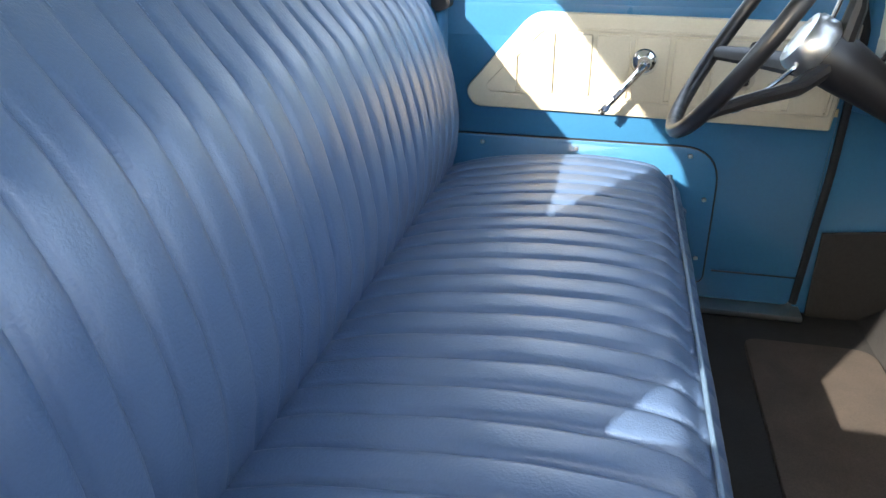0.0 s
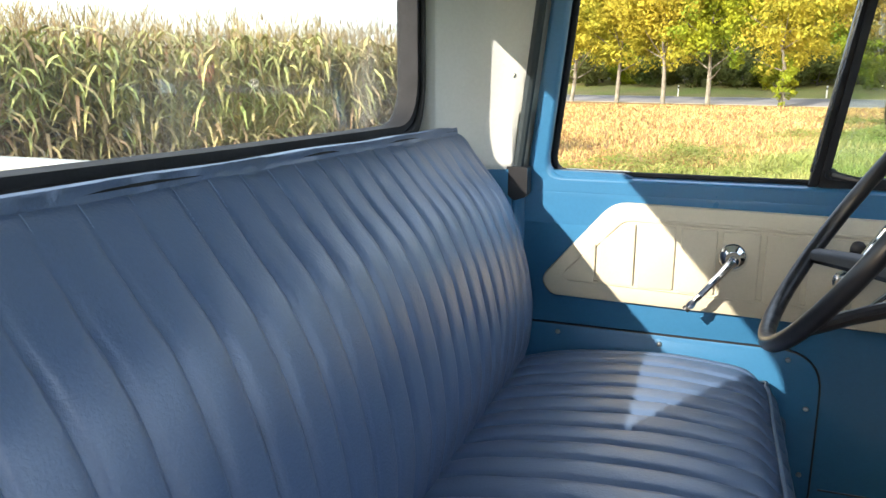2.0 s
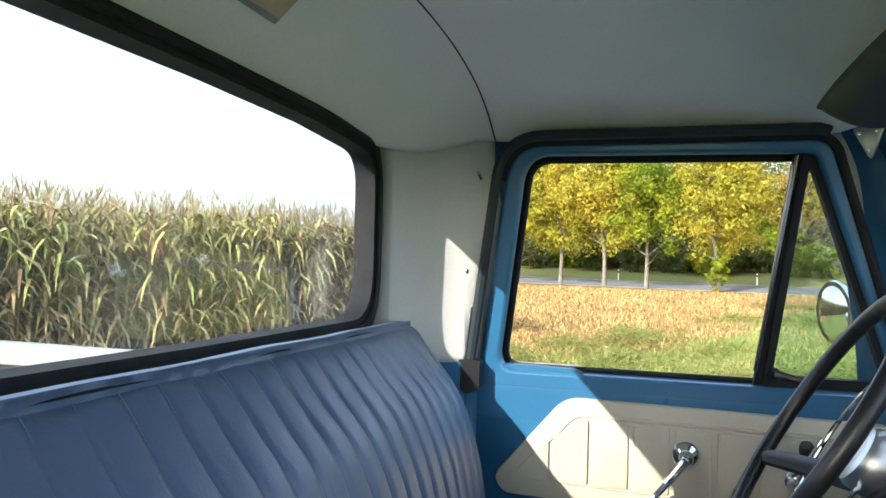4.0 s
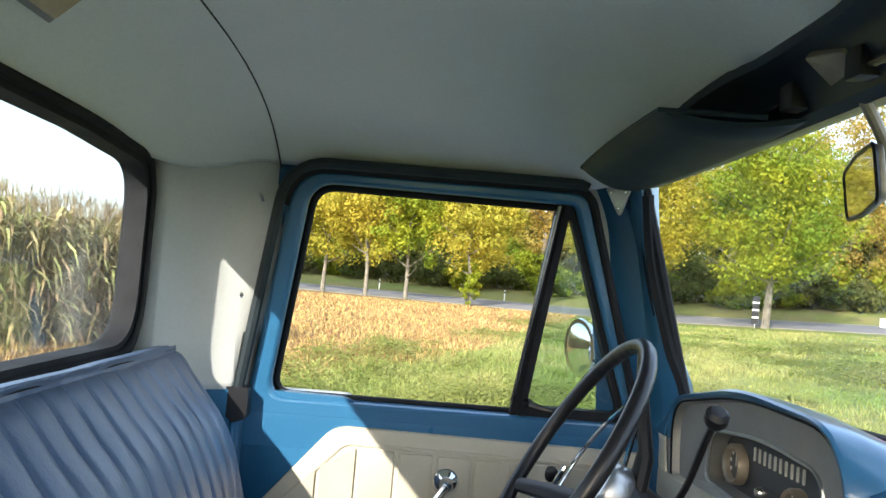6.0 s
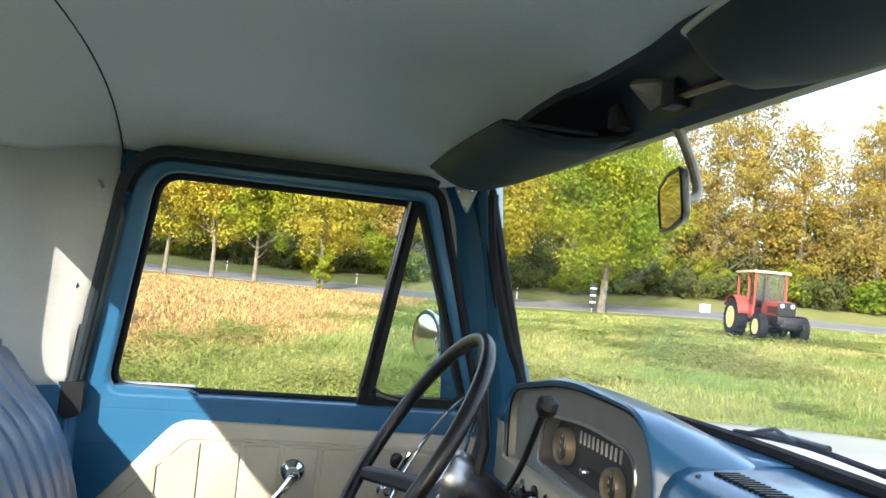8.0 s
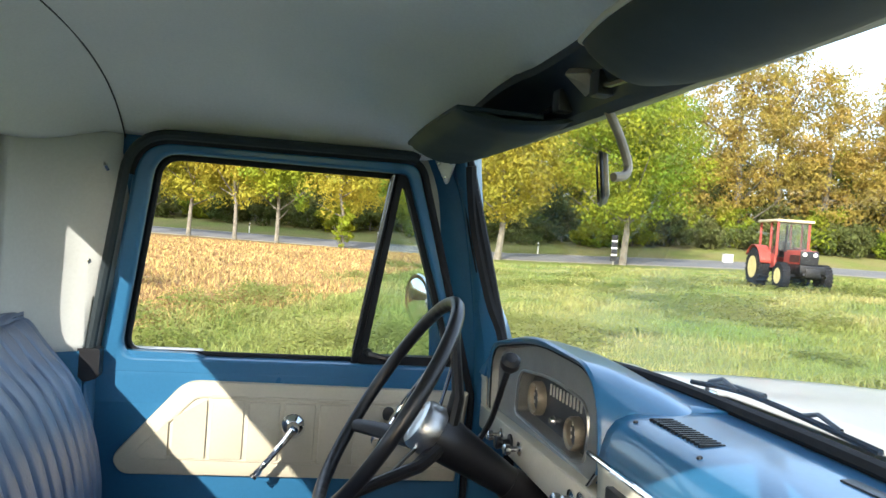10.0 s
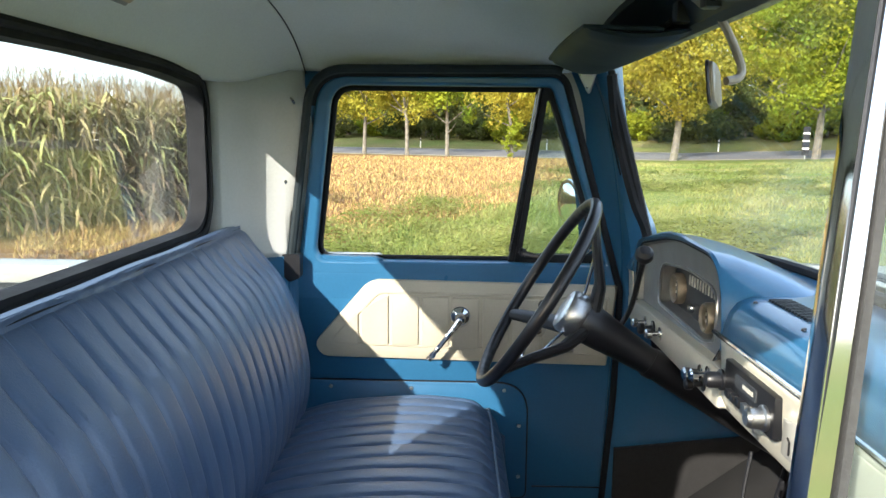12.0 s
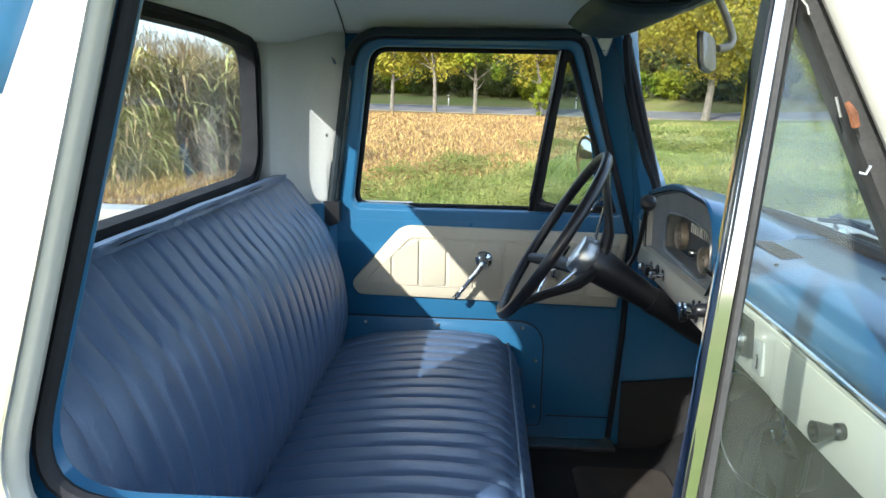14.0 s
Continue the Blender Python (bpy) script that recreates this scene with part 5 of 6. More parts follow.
gr = part("ground", grid([[(x, y, ground_z(x, y)) for x in [-1500, -700, -300, -140] + list(np.linspace(-60, 160, 56)) + [220, 400, 800, 1500]] for y in [-1500, -700, -300, -140, -70] + list(np.linspace(-40, 160, 51)) + [220, 400, 800, 1500]]), SOIL)
tagged(gr, "grassy ground round the truck reaching to the horizon", "ground", kind="structure")


def road_y(x):
    return 66 - 0.42 * x


bm = grid([[(x, road_y(x) + d, z + ground_z(x, road_y(x) + d)) for x in np.linspace(-160, 160, 81)] for d, z in ((0, 0.06), (3.2, 0.28), (6.4, 0.50))])
rd = part("road", bm, ASPHALT)
tagged(rd, "grey asphalt country road beyond the field", "road", kind="structure")
bm = grid([[(x, road_y(x) + d, z + ground_z(x, road_y(x) + d)) for x in np.linspace(-160, 160, 81)] for d, z in ((-0.7, 0.01), (3.2, 0.265), (7.3, 0.53))])
tagged(part("road_verge", bm, GRAVEL), "pale gravel verge beside the road", "road", kind="structure")

BANK = mat("bank_grass", (0.16, 0.185, 0.050), 0.95, 0, 0.3, 0.25, 6, 0.9, 20, spec=0.1, tint=(0.23, 0.19, 0.085))


def bank_z(d):
    """Height of the land d metres beyond the near edge of the road."""
    for (a, za), (b, zb) in zip(BANKP, BANKP[1:]):
        if a <= d <= b:
            return za + (zb - za) * (d - a) / (b - a)
    return 0.0


BANKP = [(6.9, 0.49), (7.6, 0.56), (10, 0.80), (13, 1.25), (16, 1.6), (22, 1.8), (40, 2.6), (110, 8), (300, 14)]
bm = grid([[(x, road_y(x) + d, z + ground_z(x, road_y(x) + d) + (0.10 * noise.noise(Vector((x * 0.4, d * 0.5, 2))) if d > 7.5 else 0)) for x in np.linspace(-170, 170, 120)] for d, z in [(6.8, 0.35)] + BANKP])
tagged(part("road_bank", bm, BANK), "sunlit grassy bank rising behind the road", "bank", kind="structure")

EDGE = [(-14, 6.0), (-5, 8.0), (-1.6, 9.6), (-0.3, 12.9), (1.1, 15.6), (3.6, 25.4), (6.0, 33), (9.5, 45), (13.0, 58.5)]


def edge_x(y):
    for (xa, ya), (xb, yb) in zip(EDGE, EDGE[1:]):
        if ya <= y <= yb:
            return xa + (xb - xa) * (y - ya) / (yb - ya)
    return None


poly = EDGE + [(-60, road_y(-60) - 2), (-70, 30), (-40, 0), (-20, -6)]
bm = bmesh.new()
f = bm.faces.new([bm.verts.new((x, y, 0.012)) for x, y in poly])
fl = part("field", bm, STRAW, smooth=False)
tagged(fl, "harvested maize field of pale golden stubble", "field", kind="structure")


def in_field(x, y):
    if y > road_y(x) - 2 or y < 6:
        return False
    e = edge_x(y)
    return e is not None and x < e


def blades(name, spots, material, label, category, bend=0.35, width=0.006, seg=2):
    """Many thin bent blades as one mesh. spots: x, y, height, width."""
    verts, faces = [], []
    for x, y, h, w in spots:
        a = random.uniform(0, 2 * math.pi)
        dx, dy = math.cos(a), math.sin(a)
        lean_ = random.uniform(0.05, bend) * h
        b = random.uniform(0, 2 * math.pi)
        lx, ly = math.cos(b) * lean_, math.sin(b) * lean_
        i = len(verts)
        g = ground_z(x, y)
        verts += [(x - dx * w, y - dy * w, g - 0.01), (x + dx * w, y + dy * w, g - 0.01), (x + lx * 0.35 - dx * w * 0.75, y + ly * 0.35 - dy * w * 0.75, g + h * 0.6), (x + lx * 0.35 + dx * w * 0.75, y + ly * 0.35 + dy * w * 0.75, g + h * 0.6), (x + lx, y + ly, g + h)]
        faces += [(i, i + 1, i + 3, i + 2), (i + 2, i + 3, i + 4)]
    me = bpy.data.meshes.new(name)
    me.from_pydata(verts, [], faces)
    me.materials.append(material)
    return tagged(new(name, me), label, category, kind="stuff")


rng = random.Random(5)
spots = []
while len(spots) < 165000:
    d = rng.uniform(1.5, 7.2) ** 2
    a = radians(rng.uniform(-16, 70))
    x, y = d * math.sin(a), d * math.cos(a)
    if y > road_y(x) - 0.8 or (abs(y) < 1.05 and x < 2.6):
        continue
    if in_field(x, y):
        gap = edge_x(y) - x + 2.2 * noise.noise(Vector((x * 0.5, y * 0.5, 9)))
        if rng.random() > max(0.04 if d < 26 else 0.0, 0.85 - gap * 0.38):
            continue
    tuft = noise.noise(Vector((x * 0.35, y * 0.35, 0)))
    tuft += 0.6 * noise.noise(Vector((x * 1.3, y * 1.3, 4)))
    h = (0.05 + 0.17 * max(0, tuft + 0.1)) * rng.uniform(0.5, 1.5)
    if -3.5 < x < 1.5 and 8.5 < y < 14.5:
        h *= 1.7
    spots.append((x, y, h, 0.0022 + 0.0005 * d))
blades("grass", spots, GRASS, "tall green grass with yellowing tufts", "grass", bend=1.2)
spots = []
while len(spots) < 60000:
    y = rng.uniform(2.6, 8.0) ** 2
    x = rng.uniform(-0.55, 0.30) * y - 1
    if not in_field(x, y):
        continue
    spots.append((x, round(y / 0.75) * 0.75 + rng.gauss(0, 0.09) if rng.random() < 0.55 else y, rng.uniform(0.05, 0.20), 0.004 + 0.0005 * y))
blades("stubble", spots, STALK, "cut golden maize stalks and straw litter", "stubble", bend=1.6)


WEED = leaf_mat("weed_leaves", (0.17, 0.22, 0.045), (0.29, 0.28, 0.09))


def weeds(name, count, label):
    """Low broad-leaved weeds that grow in patches through the grass."""
    r3 = random.Random(31)
    verts, faces = [], []
    done = 0
    while done < count:
        d = r3.uniform(1.9, 6.0) ** 2
        a = radians(r3.uniform(-14, 62))
        x, y = d * math.sin(a), d * math.cos(a)
        patch = noise.noise(Vector((x * 0.22, y * 0.22, 17))) + 0.5 * noise.noise(Vector((x * 0.9, y * 0.9, 5)))
        edge = -3.0 < x < 1.8 and 8.5 < y < 16
        if (patch < 0.12 and not (edge and r3.random() < 0.35)) or y > road_y(x) - 1 or (abs(y) < 1.3 and x < 2.6):
            continue
        if in_field(x, y) and edge_x(y) - x > 1.4 + 1.5 * patch:
            continue
        done += 1
        top = (0.10 + 0.30 * max(0, patch)) * r3.uniform(0.5, 1.2) * (1.5 if edge else 1)
        g = ground_z(x, y)
        for k in range(5):
            b = r3.uniform(0, 2 * math.pi)
            c = Vector((x + r3.gauss(0, 0.06), y + r3.gauss(0, 0.06), g + top * r3.uniform(0.3, 1)))
            e1 = Vector((math.cos(b), math.sin(b), r3.uniform(-0.3, 0.5)))
            e2 = Vector((-math.sin(b), math.cos(b), r3.uniform(-0.4, 0.4)))
            size = (0.020 + 0.0014 * d) * r3.uniform(0.6, 1.3)
            i = len(verts)
            verts += [tuple(c - e1 * size), tuple(c + e2 * size * 0.5), tuple(c + e1 * size), tuple(c - e2 * size * 0.5)]
            faces.append((i, i + 1, i + 2, i + 3))
    me = bpy.data.meshes.new(name)
    me.from_pydata(verts, [], faces)
    me.materials.append(WEED)
    return tagged(new(name, me), label, "weeds", kind="stuff")


weeds("weeds", 20000, "patches of leafy green weeds growing in the grass")

# ---- standing maize ----
def maize(name, count, line, depth, dry):
    verts, faces, mats_ = [], [], []
    r2 = random.Random(9)

    def strip(pts, ws, side):
        i = len(verts)
        for p, w in zip(pts, ws):
            verts.append(tuple(p - side * w))
            verts.append(tuple(p + side * w))
        for k in range(len(pts) - 1):
            faces.append((i + 2 * k, i + 2 * k + 1, i + 2 * k + 3, i + 2 * k + 2))
    (xa, ya), (xb, yb) = line
    L = math.hypot(xb - xa, yb - ya)
    nx, ny = -(yb - ya) / L, (xb - xa) / L
    for _ in range(count):
        u = r2.random()
        v = r2.random() ** 1.5 * depth
        x, y = xa + (xb - xa) * u + nx * v, ya + (yb - ya) * u + ny * v
        h = r2.uniform(1.95, 2.45)
        base = Vector((x, y, 0))
        tip = base + Vector((r2.gauss(0, 0.10), r2.gauss(0, 0.10), h))
        a = r2.uniform(0, math.pi)
        side = Vector((math.cos(a), math.sin(a), 0))
        strip([base, base.lerp(tip, 0.5), tip], [0.013, 0.011, 0.004], side)
        mats_ += [1, 1]
        nl = r2.randint(8, 11)
        for k in range(nl):
            f = (k + 0.6) / nl * 0.9
            o = base.lerp(tip, f)
            b = r2.uniform(0, 2 * math.pi)
            d = Vector((math.cos(b), math.sin(b), 0))
            ln = r2.uniform(0.35, 0.75) * (1.1 - 0.4 * f)
            droop = r2.uniform(0.1, 0.9)
            rise = r2.uniform(0.15, 0.5)
            sd = Vector((-d.y, d.x, r2.uniform(-0.4, 0.4)))
            pts = [o, o + d * ln * 0.35 + Vector((0, 0, ln * rise)), o + d * ln * 0.75 + Vector((0, 0, ln * (rise - droop * 0.35))), o + d * ln + Vector((0, 0, ln * (rise - droop)))]
            strip(pts, [0.012, 0.026, 0.020, 0.003], sd)
            mats_ += [1 if (f < 0.42 and r2.random() < 0.75) or r2.random() < 0.2 else 0] * 3
        for k in range(4):
            b = r2.uniform(0, 2 * math.pi)
            d = Vector((math.cos(b) * 0.10, math.sin(b) * 0.10, r2.uniform(0.16, 0.28)))
            strip([tip, tip + d], [0.004, 0.002], Vector((0.7, 0.7, 0)))
            mats_ += [1]
    me = bpy.data.meshes.new(name)
    me.from_pydata(verts, [], faces)
    me.materials.append(CORN)
    me.materials.append(CORNDRY)
    me.polygons.foreach_set("material_index", mats_)
    return tagged(new(name, me), "dense standing maize with drying leaves and tassels", "maize", kind="stuff")


maize("maize_field", 6000, ((-4.0, 14.5), (-17.0, -6.5)), -7.0, 0.5)

# ---- trees ----
def tree(name, x, y, h, r, leafm, label, seed, trunk=0.0, clumps=70, leaves=60, leaf=0.16, group="roadside trees", crown0=0.25, cat="tree", bz=0.0):
    rr = random.Random(seed)
    t = empty(name, (x, y, bz), label, cat, group)
    bm = bmesh.new()
    top = Vector((x + rr.gauss(0, 0.3), y + rr.gauss(0, 0.3), h * 0.72))
    tw = trunk or h * 0.018
    trunk_pts = spline([(x, y, -0.05), (x + rr.gauss(0, 0.12), y, h * 0.2), (x + rr.gauss(0, 0.2), y + rr.gauss(0, 0.2), h * 0.45), top], 12)
    tube(trunk_pts, 0.1, 8, bm=bm, taper=[tw * (1.25 - 1.05 * i / 12) for i in range(13)])
    tips = []
    for k in range(11):
        f = rr.uniform(crown0 + 0.02, 0.68)
        o = trunk_pts[min(12, int(f / 0.72 * 12))]
        a = k * 2.4 + rr.uniform(-0.4, 0.4)
        ln = r * rr.uniform(0.55, 0.9)
        e = o + Vector((math.cos(a) * ln, math.sin(a) * ln, ln * rr.uniform(0.3, 0.9)))
        tube([o, o.lerp(e, 0.5) + Vector((0, 0, -0.1)), e], 0.05, 5, bm=bm, taper=[tw * 0.45, tw * 0.28, tw * 0.1])
        tips.append(e)
    bmesh.ops.translate(bm, verts=bm.verts, vec=(0, 0, bz))
    under(part("trunk", bm, BARK), t)
    verts, faces = [], []
    zc, rz = bz + h * (crown0 + 1) / 2, h * (1 - crown0) / 2
    for c in range(clumps):
        u, v = rr.uniform(0, 2 * math.pi), rr.uniform(-1, 1)
        rad = rr.random() ** 0.45
        q = math.sqrt(1 - v * v)
        wx = r * (1 - 0.35 * max(0, v))
        cx, cy, cz = x + math.cos(u) * q * wx * rad, y + math.sin(u) * q * wx * rad, zc + v * rz * rad
        cr = r * rr.uniform(0.16, 0.34)
        for _ in range(leaves):
            d = Vector((rr.gauss(0, 1), rr.gauss(0, 1), rr.gauss(0, 0.7)))
            d = d.normalized() * cr * rr.random() ** 0.4
            p = Vector((cx, cy, cz)) + d
            n1 = (Vector((rr.gauss(0, 1), rr.gauss(0, 1), rr.gauss(0, 1) + 0.6)).normalized() * 0.7 + d.normalized()).normalized()
            e1 = n1.orthogonal().normalized()
            e1.rotate(Euler((0, 0, rr.uniform(0, 6))))
            e2 = n1.cross(e1)
            s_ = leaf * rr.uniform(0.6, 1.4)
            i = len(verts)
            verts += [tuple(p - e1 * s_), tuple(p + e2 * s_ * 0.55), tuple(p + e1 * s_), tuple(p - e2 * s_ * 0.55)]
            faces.append((i, i + 1, i + 2, i + 3))
    me = bpy.data.meshes.new("crown")
    me.from_pydata(verts, [], faces)
    me.materials.append(leafm)
    crown = new("crown", me)
    under(crown, t)
    return t


GREEN_L, YEL_L, OR_L = "broad green tree turning yellow beside the road", "broad yellow autumn tree beside the road", "large orange autumn tree behind the road"
rt = random.Random(21)
# avenue on the near side of the road
AVENUE = [(-17.5, LEAF_O), (-12.8, LEAF_Y), (-8.5, LEAF_Y), (-4.4, LEAF_Y), (-0.8, LEAF_G), (4.5, LEAF_Y), (16.9, LEAF_Y), (25.9, LEAF_G)]
for k, (x, kind) in enumerate(AVENUE):
    y = road_y(x) - 1.4 + (0 if k % 2 else 0.4)
    lab = {LEAF_Y: YEL_L, LEAF_G: GREEN_L, LEAF_O: "orange and yellow autumn tree beside the road"}[kind]
    big = x > 10
    tree("roadside_tree", x, y, rt.uniform(16.5, 18) if big else rt.uniform(13.0, 14.5), 6.0 if big else rt.uniform(3.8, 4.4), kind, lab, 100 + k, crown0=0.17 if big else 0.18, clumps=260 if big else 140, leaves=130, leaf=0.15, trunk=0.26 if big else 0.17, bz=ground_z(x, y))
# wood on the far side
for k in range(28):
    x = -22 + k * 4.4 + rt.uniform(-1, 1)
    y = road_y(x) + 20 + rt.uniform(-2, 6)
    kind = rt.choice((LEAF_G, LEAF_Y, LEAF_O, LEAF_G, LEAF_D))
    hh = rt.uniform(13.5, 17) if x < 4 else rt.uniform(20, 24)
    if x > 33:
        kind = LEAF_O if rt.random() < 0.8 else LEAF_G
    if x > 64:
        hh, kind = rt.uniform(7, 10), LEAF_D
    tree("wood_tree", x, y, hh, rt.uniform(4.6, 5.8), kind, {LEAF_G: "green tree at the edge of the wood", LEAF_Y: "yellow tree at the edge of the wood", LEAF_O: OR_L, LEAF_D: "dark green tree at the edge of the wood"}[kind], 300 + k, crown0=0.06, clumps=150, leaves=105, leaf=0.165, group="wood trees", bz=bank_z(y - road_y(x)) + ground_z(x, y) - 0.1)
# deeper row that closes the wood
for k in range(24):
    x = -34 + k * 5.4 + rt.uniform(-1, 1)
    y = road_y(x) + 36 + rt.uniform(-2, 3)
    tree("wood_tree", x, y, rt.uniform(11, 13) if x < 66 else 8, rt.uniform(4.6, 5.4), LEAF_D if k % 3 else LEAF_G, "dark green tree deep in the wood" if k % 3 else "green tree deep in the wood", 800 + k, crown0=0.0, clumps=100, leaves=60, leaf=0.3, group="wood trees", bz=bank_z(y - road_y(x)) + ground_z(x, y) - 0.1)
# undergrowth below the trees
for k in range(90):
    x = -26 + (k % 30) * 3.9 + rt.uniform(-1.0, 1.0)
    y = road_y(x) + 15.0 + rt.uniform(-1, 2) + 4 * (k // 30)
    tree("bush", x, y, rt.uniform(2.4, 4.0) + 1.8 * (k // 30), rt.uniform(2.4, 3.2), rt.choice((LEAF_D, LEAF_D, LEAF_G)), "dark green bush below the trees", 500 + k, crown0=0.0, clumps=45, leaves=70, leaf=0.19, group="bushes", cat="bush", trunk=0.05, bz=bank_z(y - road_y(x)) + ground_z(x, y) - 0.1)
tree("bush", 4.7, road_y(4.7) - 2.0, 3.6, 1.1, LEAF_G, "small green bush at the edge of the stubble field", 700, crown0=0.0, clumps=30, leaves=60, leaf=0.12, group="bushes", cat="bush", trunk=0.04)

# ---- roadside things ----
SIGNBLACK = mat("sign_black", (0.02, 0.02, 0.022), 0.6)
POSTWHITE = mat("post_white", (0.75, 0.75, 0.72), 0.6, 0, 0.04)


def delineator(x, y):
    z0 = bank_z(y - road_y(x)) + ground_z(x, y)
    d = empty("road_post", (x, y, z0), "white plastic roadside post with a black band", "road post", "road posts")
    under(part("post", prism(rpoly([(x - 0.06, y - 0.05, 0.02), (x + 0.06, y - 0.05, 0.02), (x + 0.06, y + 0.05, 0.03), (x - 0.06, y + 0.05, 0.03)], 3), z0 - 0.03, z0 + 1.0, "z", bevel=0.03), POSTWHITE), d)
    under(part("band", box(x - 0.062, x + 0.062, y - 0.052, y + 0.052, z0 + 0.68, z0 + 0.86, bev=0.008), SIGNBLACK), d)


for x in (-3.6, 8.5, 22.5):
    delineator(x, road_y(x) + 7.6)
MZ = ground_z(25.0, 53.4)
mb = empty("marker_board", (25.0, 53.4, MZ), "upright black marker board with thin white bars", "sign")
mz = MZ + 0.3
for k in range(7):
    tall = 0.42 if k % 2 == 0 else 0.12
    under(part("bar", box(24.75, 25.25, 53.38, 53.44, mz, mz + tall), SIGNBLACK if k % 2 == 0 else POSTWHITE), mb)
    mz += tall
under(part("post", tube([(25.0, 53.46, MZ), (25.0, 53.46, MZ + 2.3)], 0.04, 8), STEEL), mb)
BZ = ground_z(36.5, 56.0)
bxs = empty("utility_box", (36.5, 56.0, BZ), "small pale utility box on the verge", "utility box")
under(part("cabinet", box(36.1, 36.9, 55.8, 56.2, BZ, BZ + 1.05, bev=0.03), POSTWHITE), bxs)
under(part("lid", box(36.05, 36.95, 55.75, 56.25, BZ + 1.05, BZ + 1.12, bev=0.02), GREYPAINT), bxs)

# ---- tractor ----
ROOFCREAM = mat("cream_roof", (0.55, 0.47, 0.33), 0.6, 0, 0.1)
RED = mat("tractor_red", (0.36, 0.06, 0.045), 0.55, 0, 0.08, 2, 60, 0.1, 40)
RIMY = mat("rim_yellow", (0.66, 0.55, 0.24), 0.6, 0, 0.1)
TZ = ground_z(20.1, 26.1)
TPOS = Matrix.Translation((20.1, 26.1, TZ)) @ pose(0, 0, 0, 0, 0, -104) @ Matrix.Scale(1.12, 4)
tr = empty("tractor", (20.1, 26.1, TZ), "faded red farm tractor with a cream cab roof and yellow rims", "tractor")


def tpart(nm, bm, material, parent=None, label=""):
    bm.transform(TPOS)
    ob = part(nm, bm, material, label=label)
    if parent is None:
        under(ob, tr)
    else:
        ob.parent = parent
    return ob


def twheel(x, y, r, w):
    f = facing((x, y, r), (0, 1 if y > 0 else -1, 0))
    ty = tpart("tyre", lathe([(r * 0.55, -w / 2), (r * 0.92, -w / 2), (r, -w * 0.35), (r, w * 0.35), (r * 0.92, w / 2), (r * 0.55, w / 2)], 36, m=f), RUBBER)
    tpart("rim", lathe([(r * 0.57, w * 0.3), (r * 0.57, w * 0.53), (r * 0.50, w * 0.54), (r * 0.42, w * 0.515), (r * 0.15, w * 0.53), (0, w * 0.56)], 28, m=f), RIMY, ty)
    for k in range(22):
        a = k * 2 * math.pi / 22
        bm2 = box(-0.03, 0.03, -w * 0.5, w * 0.5, r * 0.95, r * 1.03)
        bm2.transform(Matrix.Translation((x, y, r)) @ pose(0, 0, 0, 0, math.degrees(a), 0))
        tpart("lug", bm2, RUBBER, ty)


for s in (1, -1):
    twheel(-0.9, s * 0.78, 0.72, 0.40)
    twheel(1.15, s * 0.72, 0.48, 0.28)
    rows = [[(-0.9 + math.cos(a) * rr_, s * y, 0.74 + math.sin(a) * rr_) for y in (0.55, 0.60, 0.98, 1.0)] for rr_ in (0.82,) for a in np.linspace(0.2, 2.6, 12)]
    fe = tpart("mudguard", grid(rows), RED)
    m = fe.modifiers.new("thick", "SOLIDIFY")
    m.thickness = 0.02
    y0, y1 = sorted((s * 0.52, s * 0.60))
    for x0, x1 in ((-1.42, -1.36), (-0.42, -0.36), (0.16, 0.22)):
        tpart("cab_post", box(x0, x1, y0, y1, 1.2, 2.42, bev=0.01), RED)
    tpart("door_panel", box(-0.36, 0.16, y0, y1, 0.75, 1.25, bev=0.02), RED)
    sp = tpart("side_glass", box(-0.36, 0.16, s * 0.55 - 0.005, s * 0.55 + 0.005, 1.25, 2.38), VENTPANE)
    tpart("headlight", lathe([(0.07, 0), (0.07, 0.03), (0, 0.04)], 16, m=facing((1.655, s * 0.18, 1.28), (1, 0, 0))), POSTWHITE)
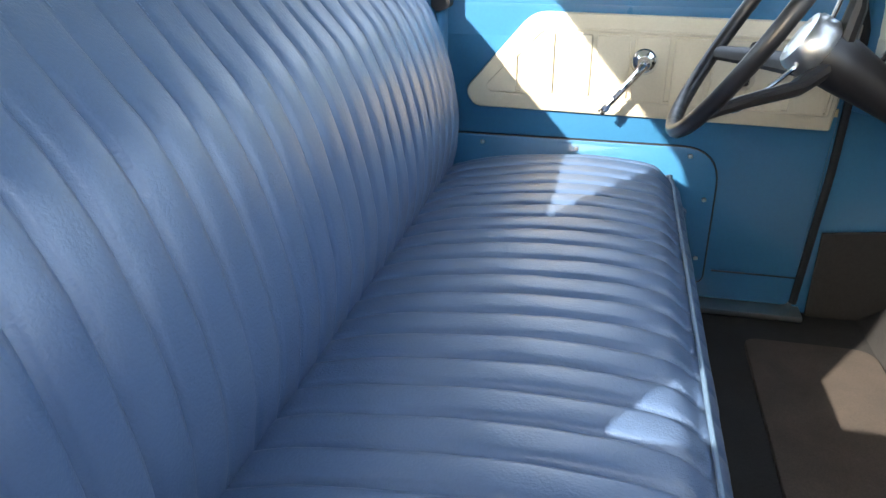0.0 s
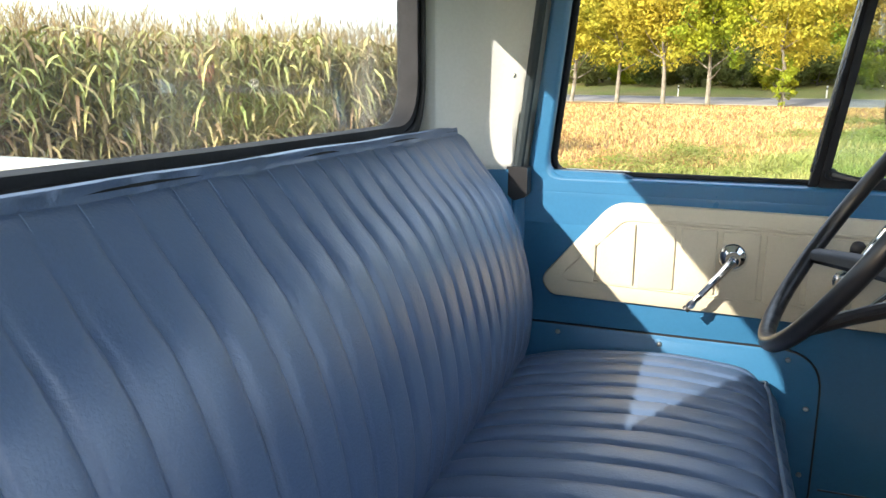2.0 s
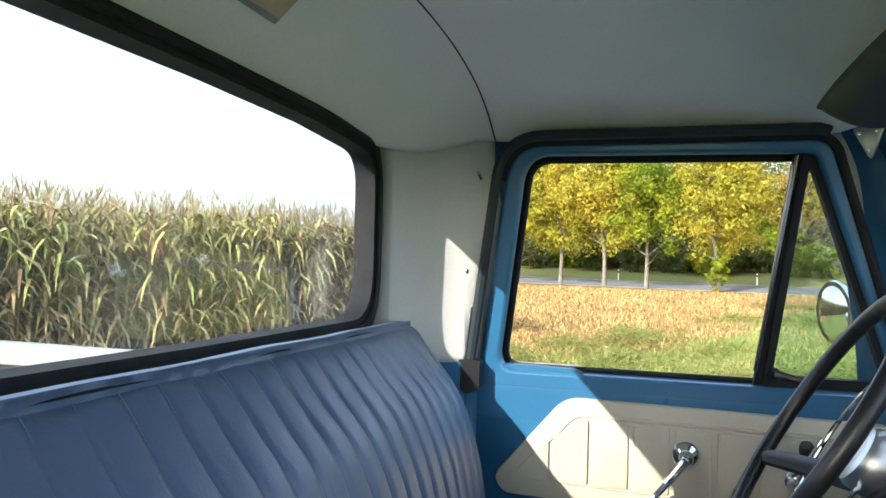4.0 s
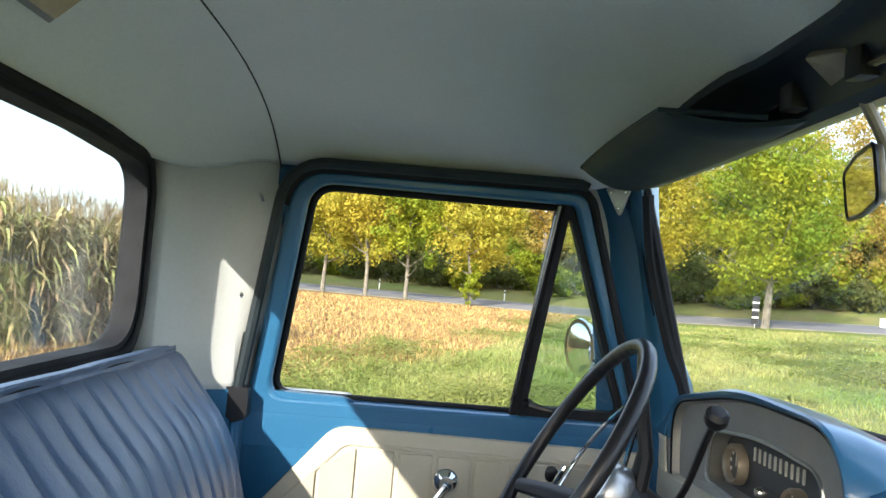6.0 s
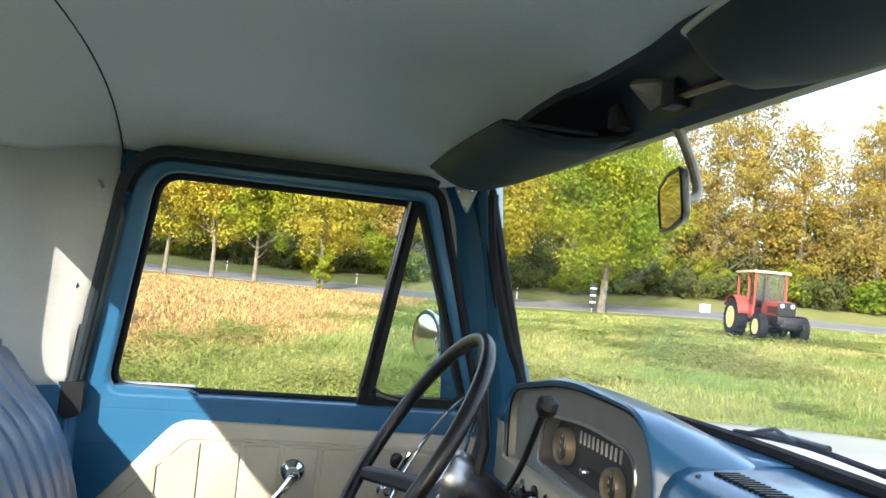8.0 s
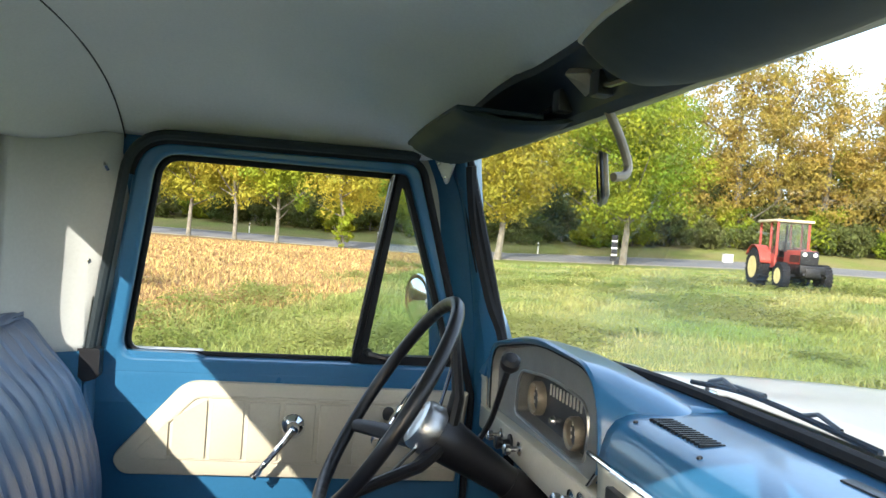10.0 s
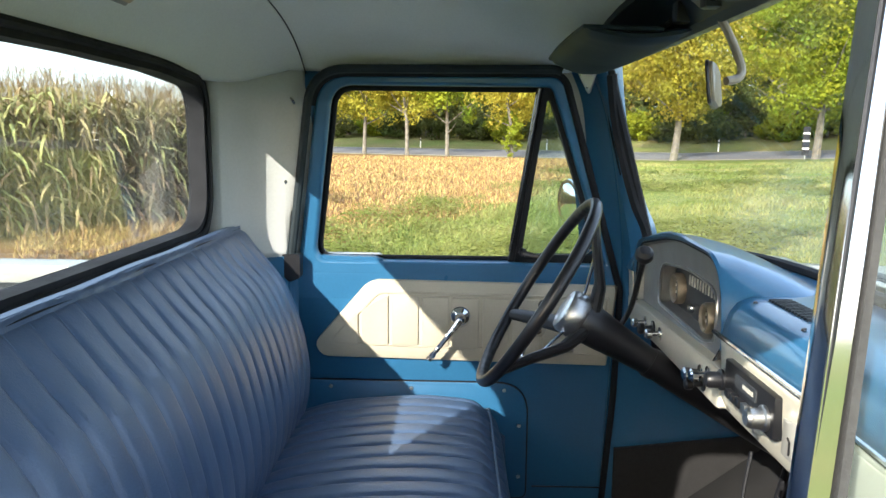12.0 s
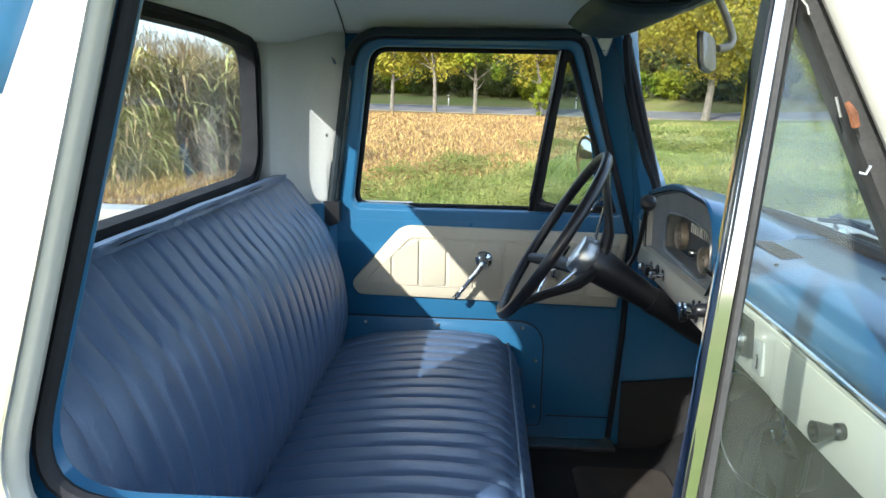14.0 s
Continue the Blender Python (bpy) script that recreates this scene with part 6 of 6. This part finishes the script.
tpart("cab_roof", box(-1.50, 0.34, -0.68, 0.68, 2.42, 2.52, bev=0.04), ROOFCREAM, label="faded cream cab roof")
tpart("windscreen", box(0.185, 0.195, -0.52, 0.52, 1.38, 2.40), VENTPANE)
tpart("rear_panel", box(-1.42, -1.36, -0.52, 0.52, 0.8, 1.3, bev=0.02), RED)
tpart("bonnet", box(0.2, 1.62, -0.30, 0.30, 0.92, 1.42, bev=0.06), RED)
tpart("side_grille", box(0.75, 1.55, -0.305, -0.29, 1.0, 1.25), BLACK)
tpart("front_bracket", box(1.55, 1.95, -0.42, 0.42, 0.62, 0.90, bev=0.03), BLACK)
tpart("bonnet_nose", box(1.585, 1.66, -0.31, 0.31, 0.90, 1.40, bev=0.03), BLACK)
tpart("front_grille", box(1.62, 1.67, -0.24, 0.24, 0.95, 1.20), BLACK)
tpart("engine_block", box(-0.3, 1.6, -0.26, 0.26, 0.5, 0.95, bev=0.04), BLACK)
tpart("front_axle", tube([(1.15, -0.7, 0.5), (1.15, 0.7, 0.5)], 0.07, 8), BLACK)
tpart("rear_axle", tube([(-0.9, -0.75, 0.72), (-0.9, 0.75, 0.72)], 0.14, 8), BLACK)
tpart("front_linkage", box(1.62, 1.95, -0.30, 0.30, 0.50, 0.68, bev=0.04), BLACK)
for s in (1, -1):
    tpart("linkage_arm", tube([(1.6, s * 0.28, 0.62), (2.0, s * 0.36, 0.52), (2.15, s * 0.38, 0.60)], 0.04, 8), BLACK)
tpart("front_weight", box(1.80, 1.98, -0.24, 0.24, 0.50, 0.80, bev=0.05), BLACK)
tpart("exhaust", tube([(0.55, -0.38, 1.35), (0.55, -0.38, 2.3)], 0.04, 10), BLACK)
tpart("seat", box(-1.0, -0.55, -0.25, 0.25, 1.15, 1.75, bev=0.06), BLACK)
tpart("steering_wheel", tube([(-0.15 + 0.06 * math.sin(a), 0.2 * math.cos(a), 1.60 + 0.19 * math.sin(a)) for a in np.linspace(0, 2 * math.pi, 24, endpoint=False)], 0.015, 6, closed=True), BLACK)
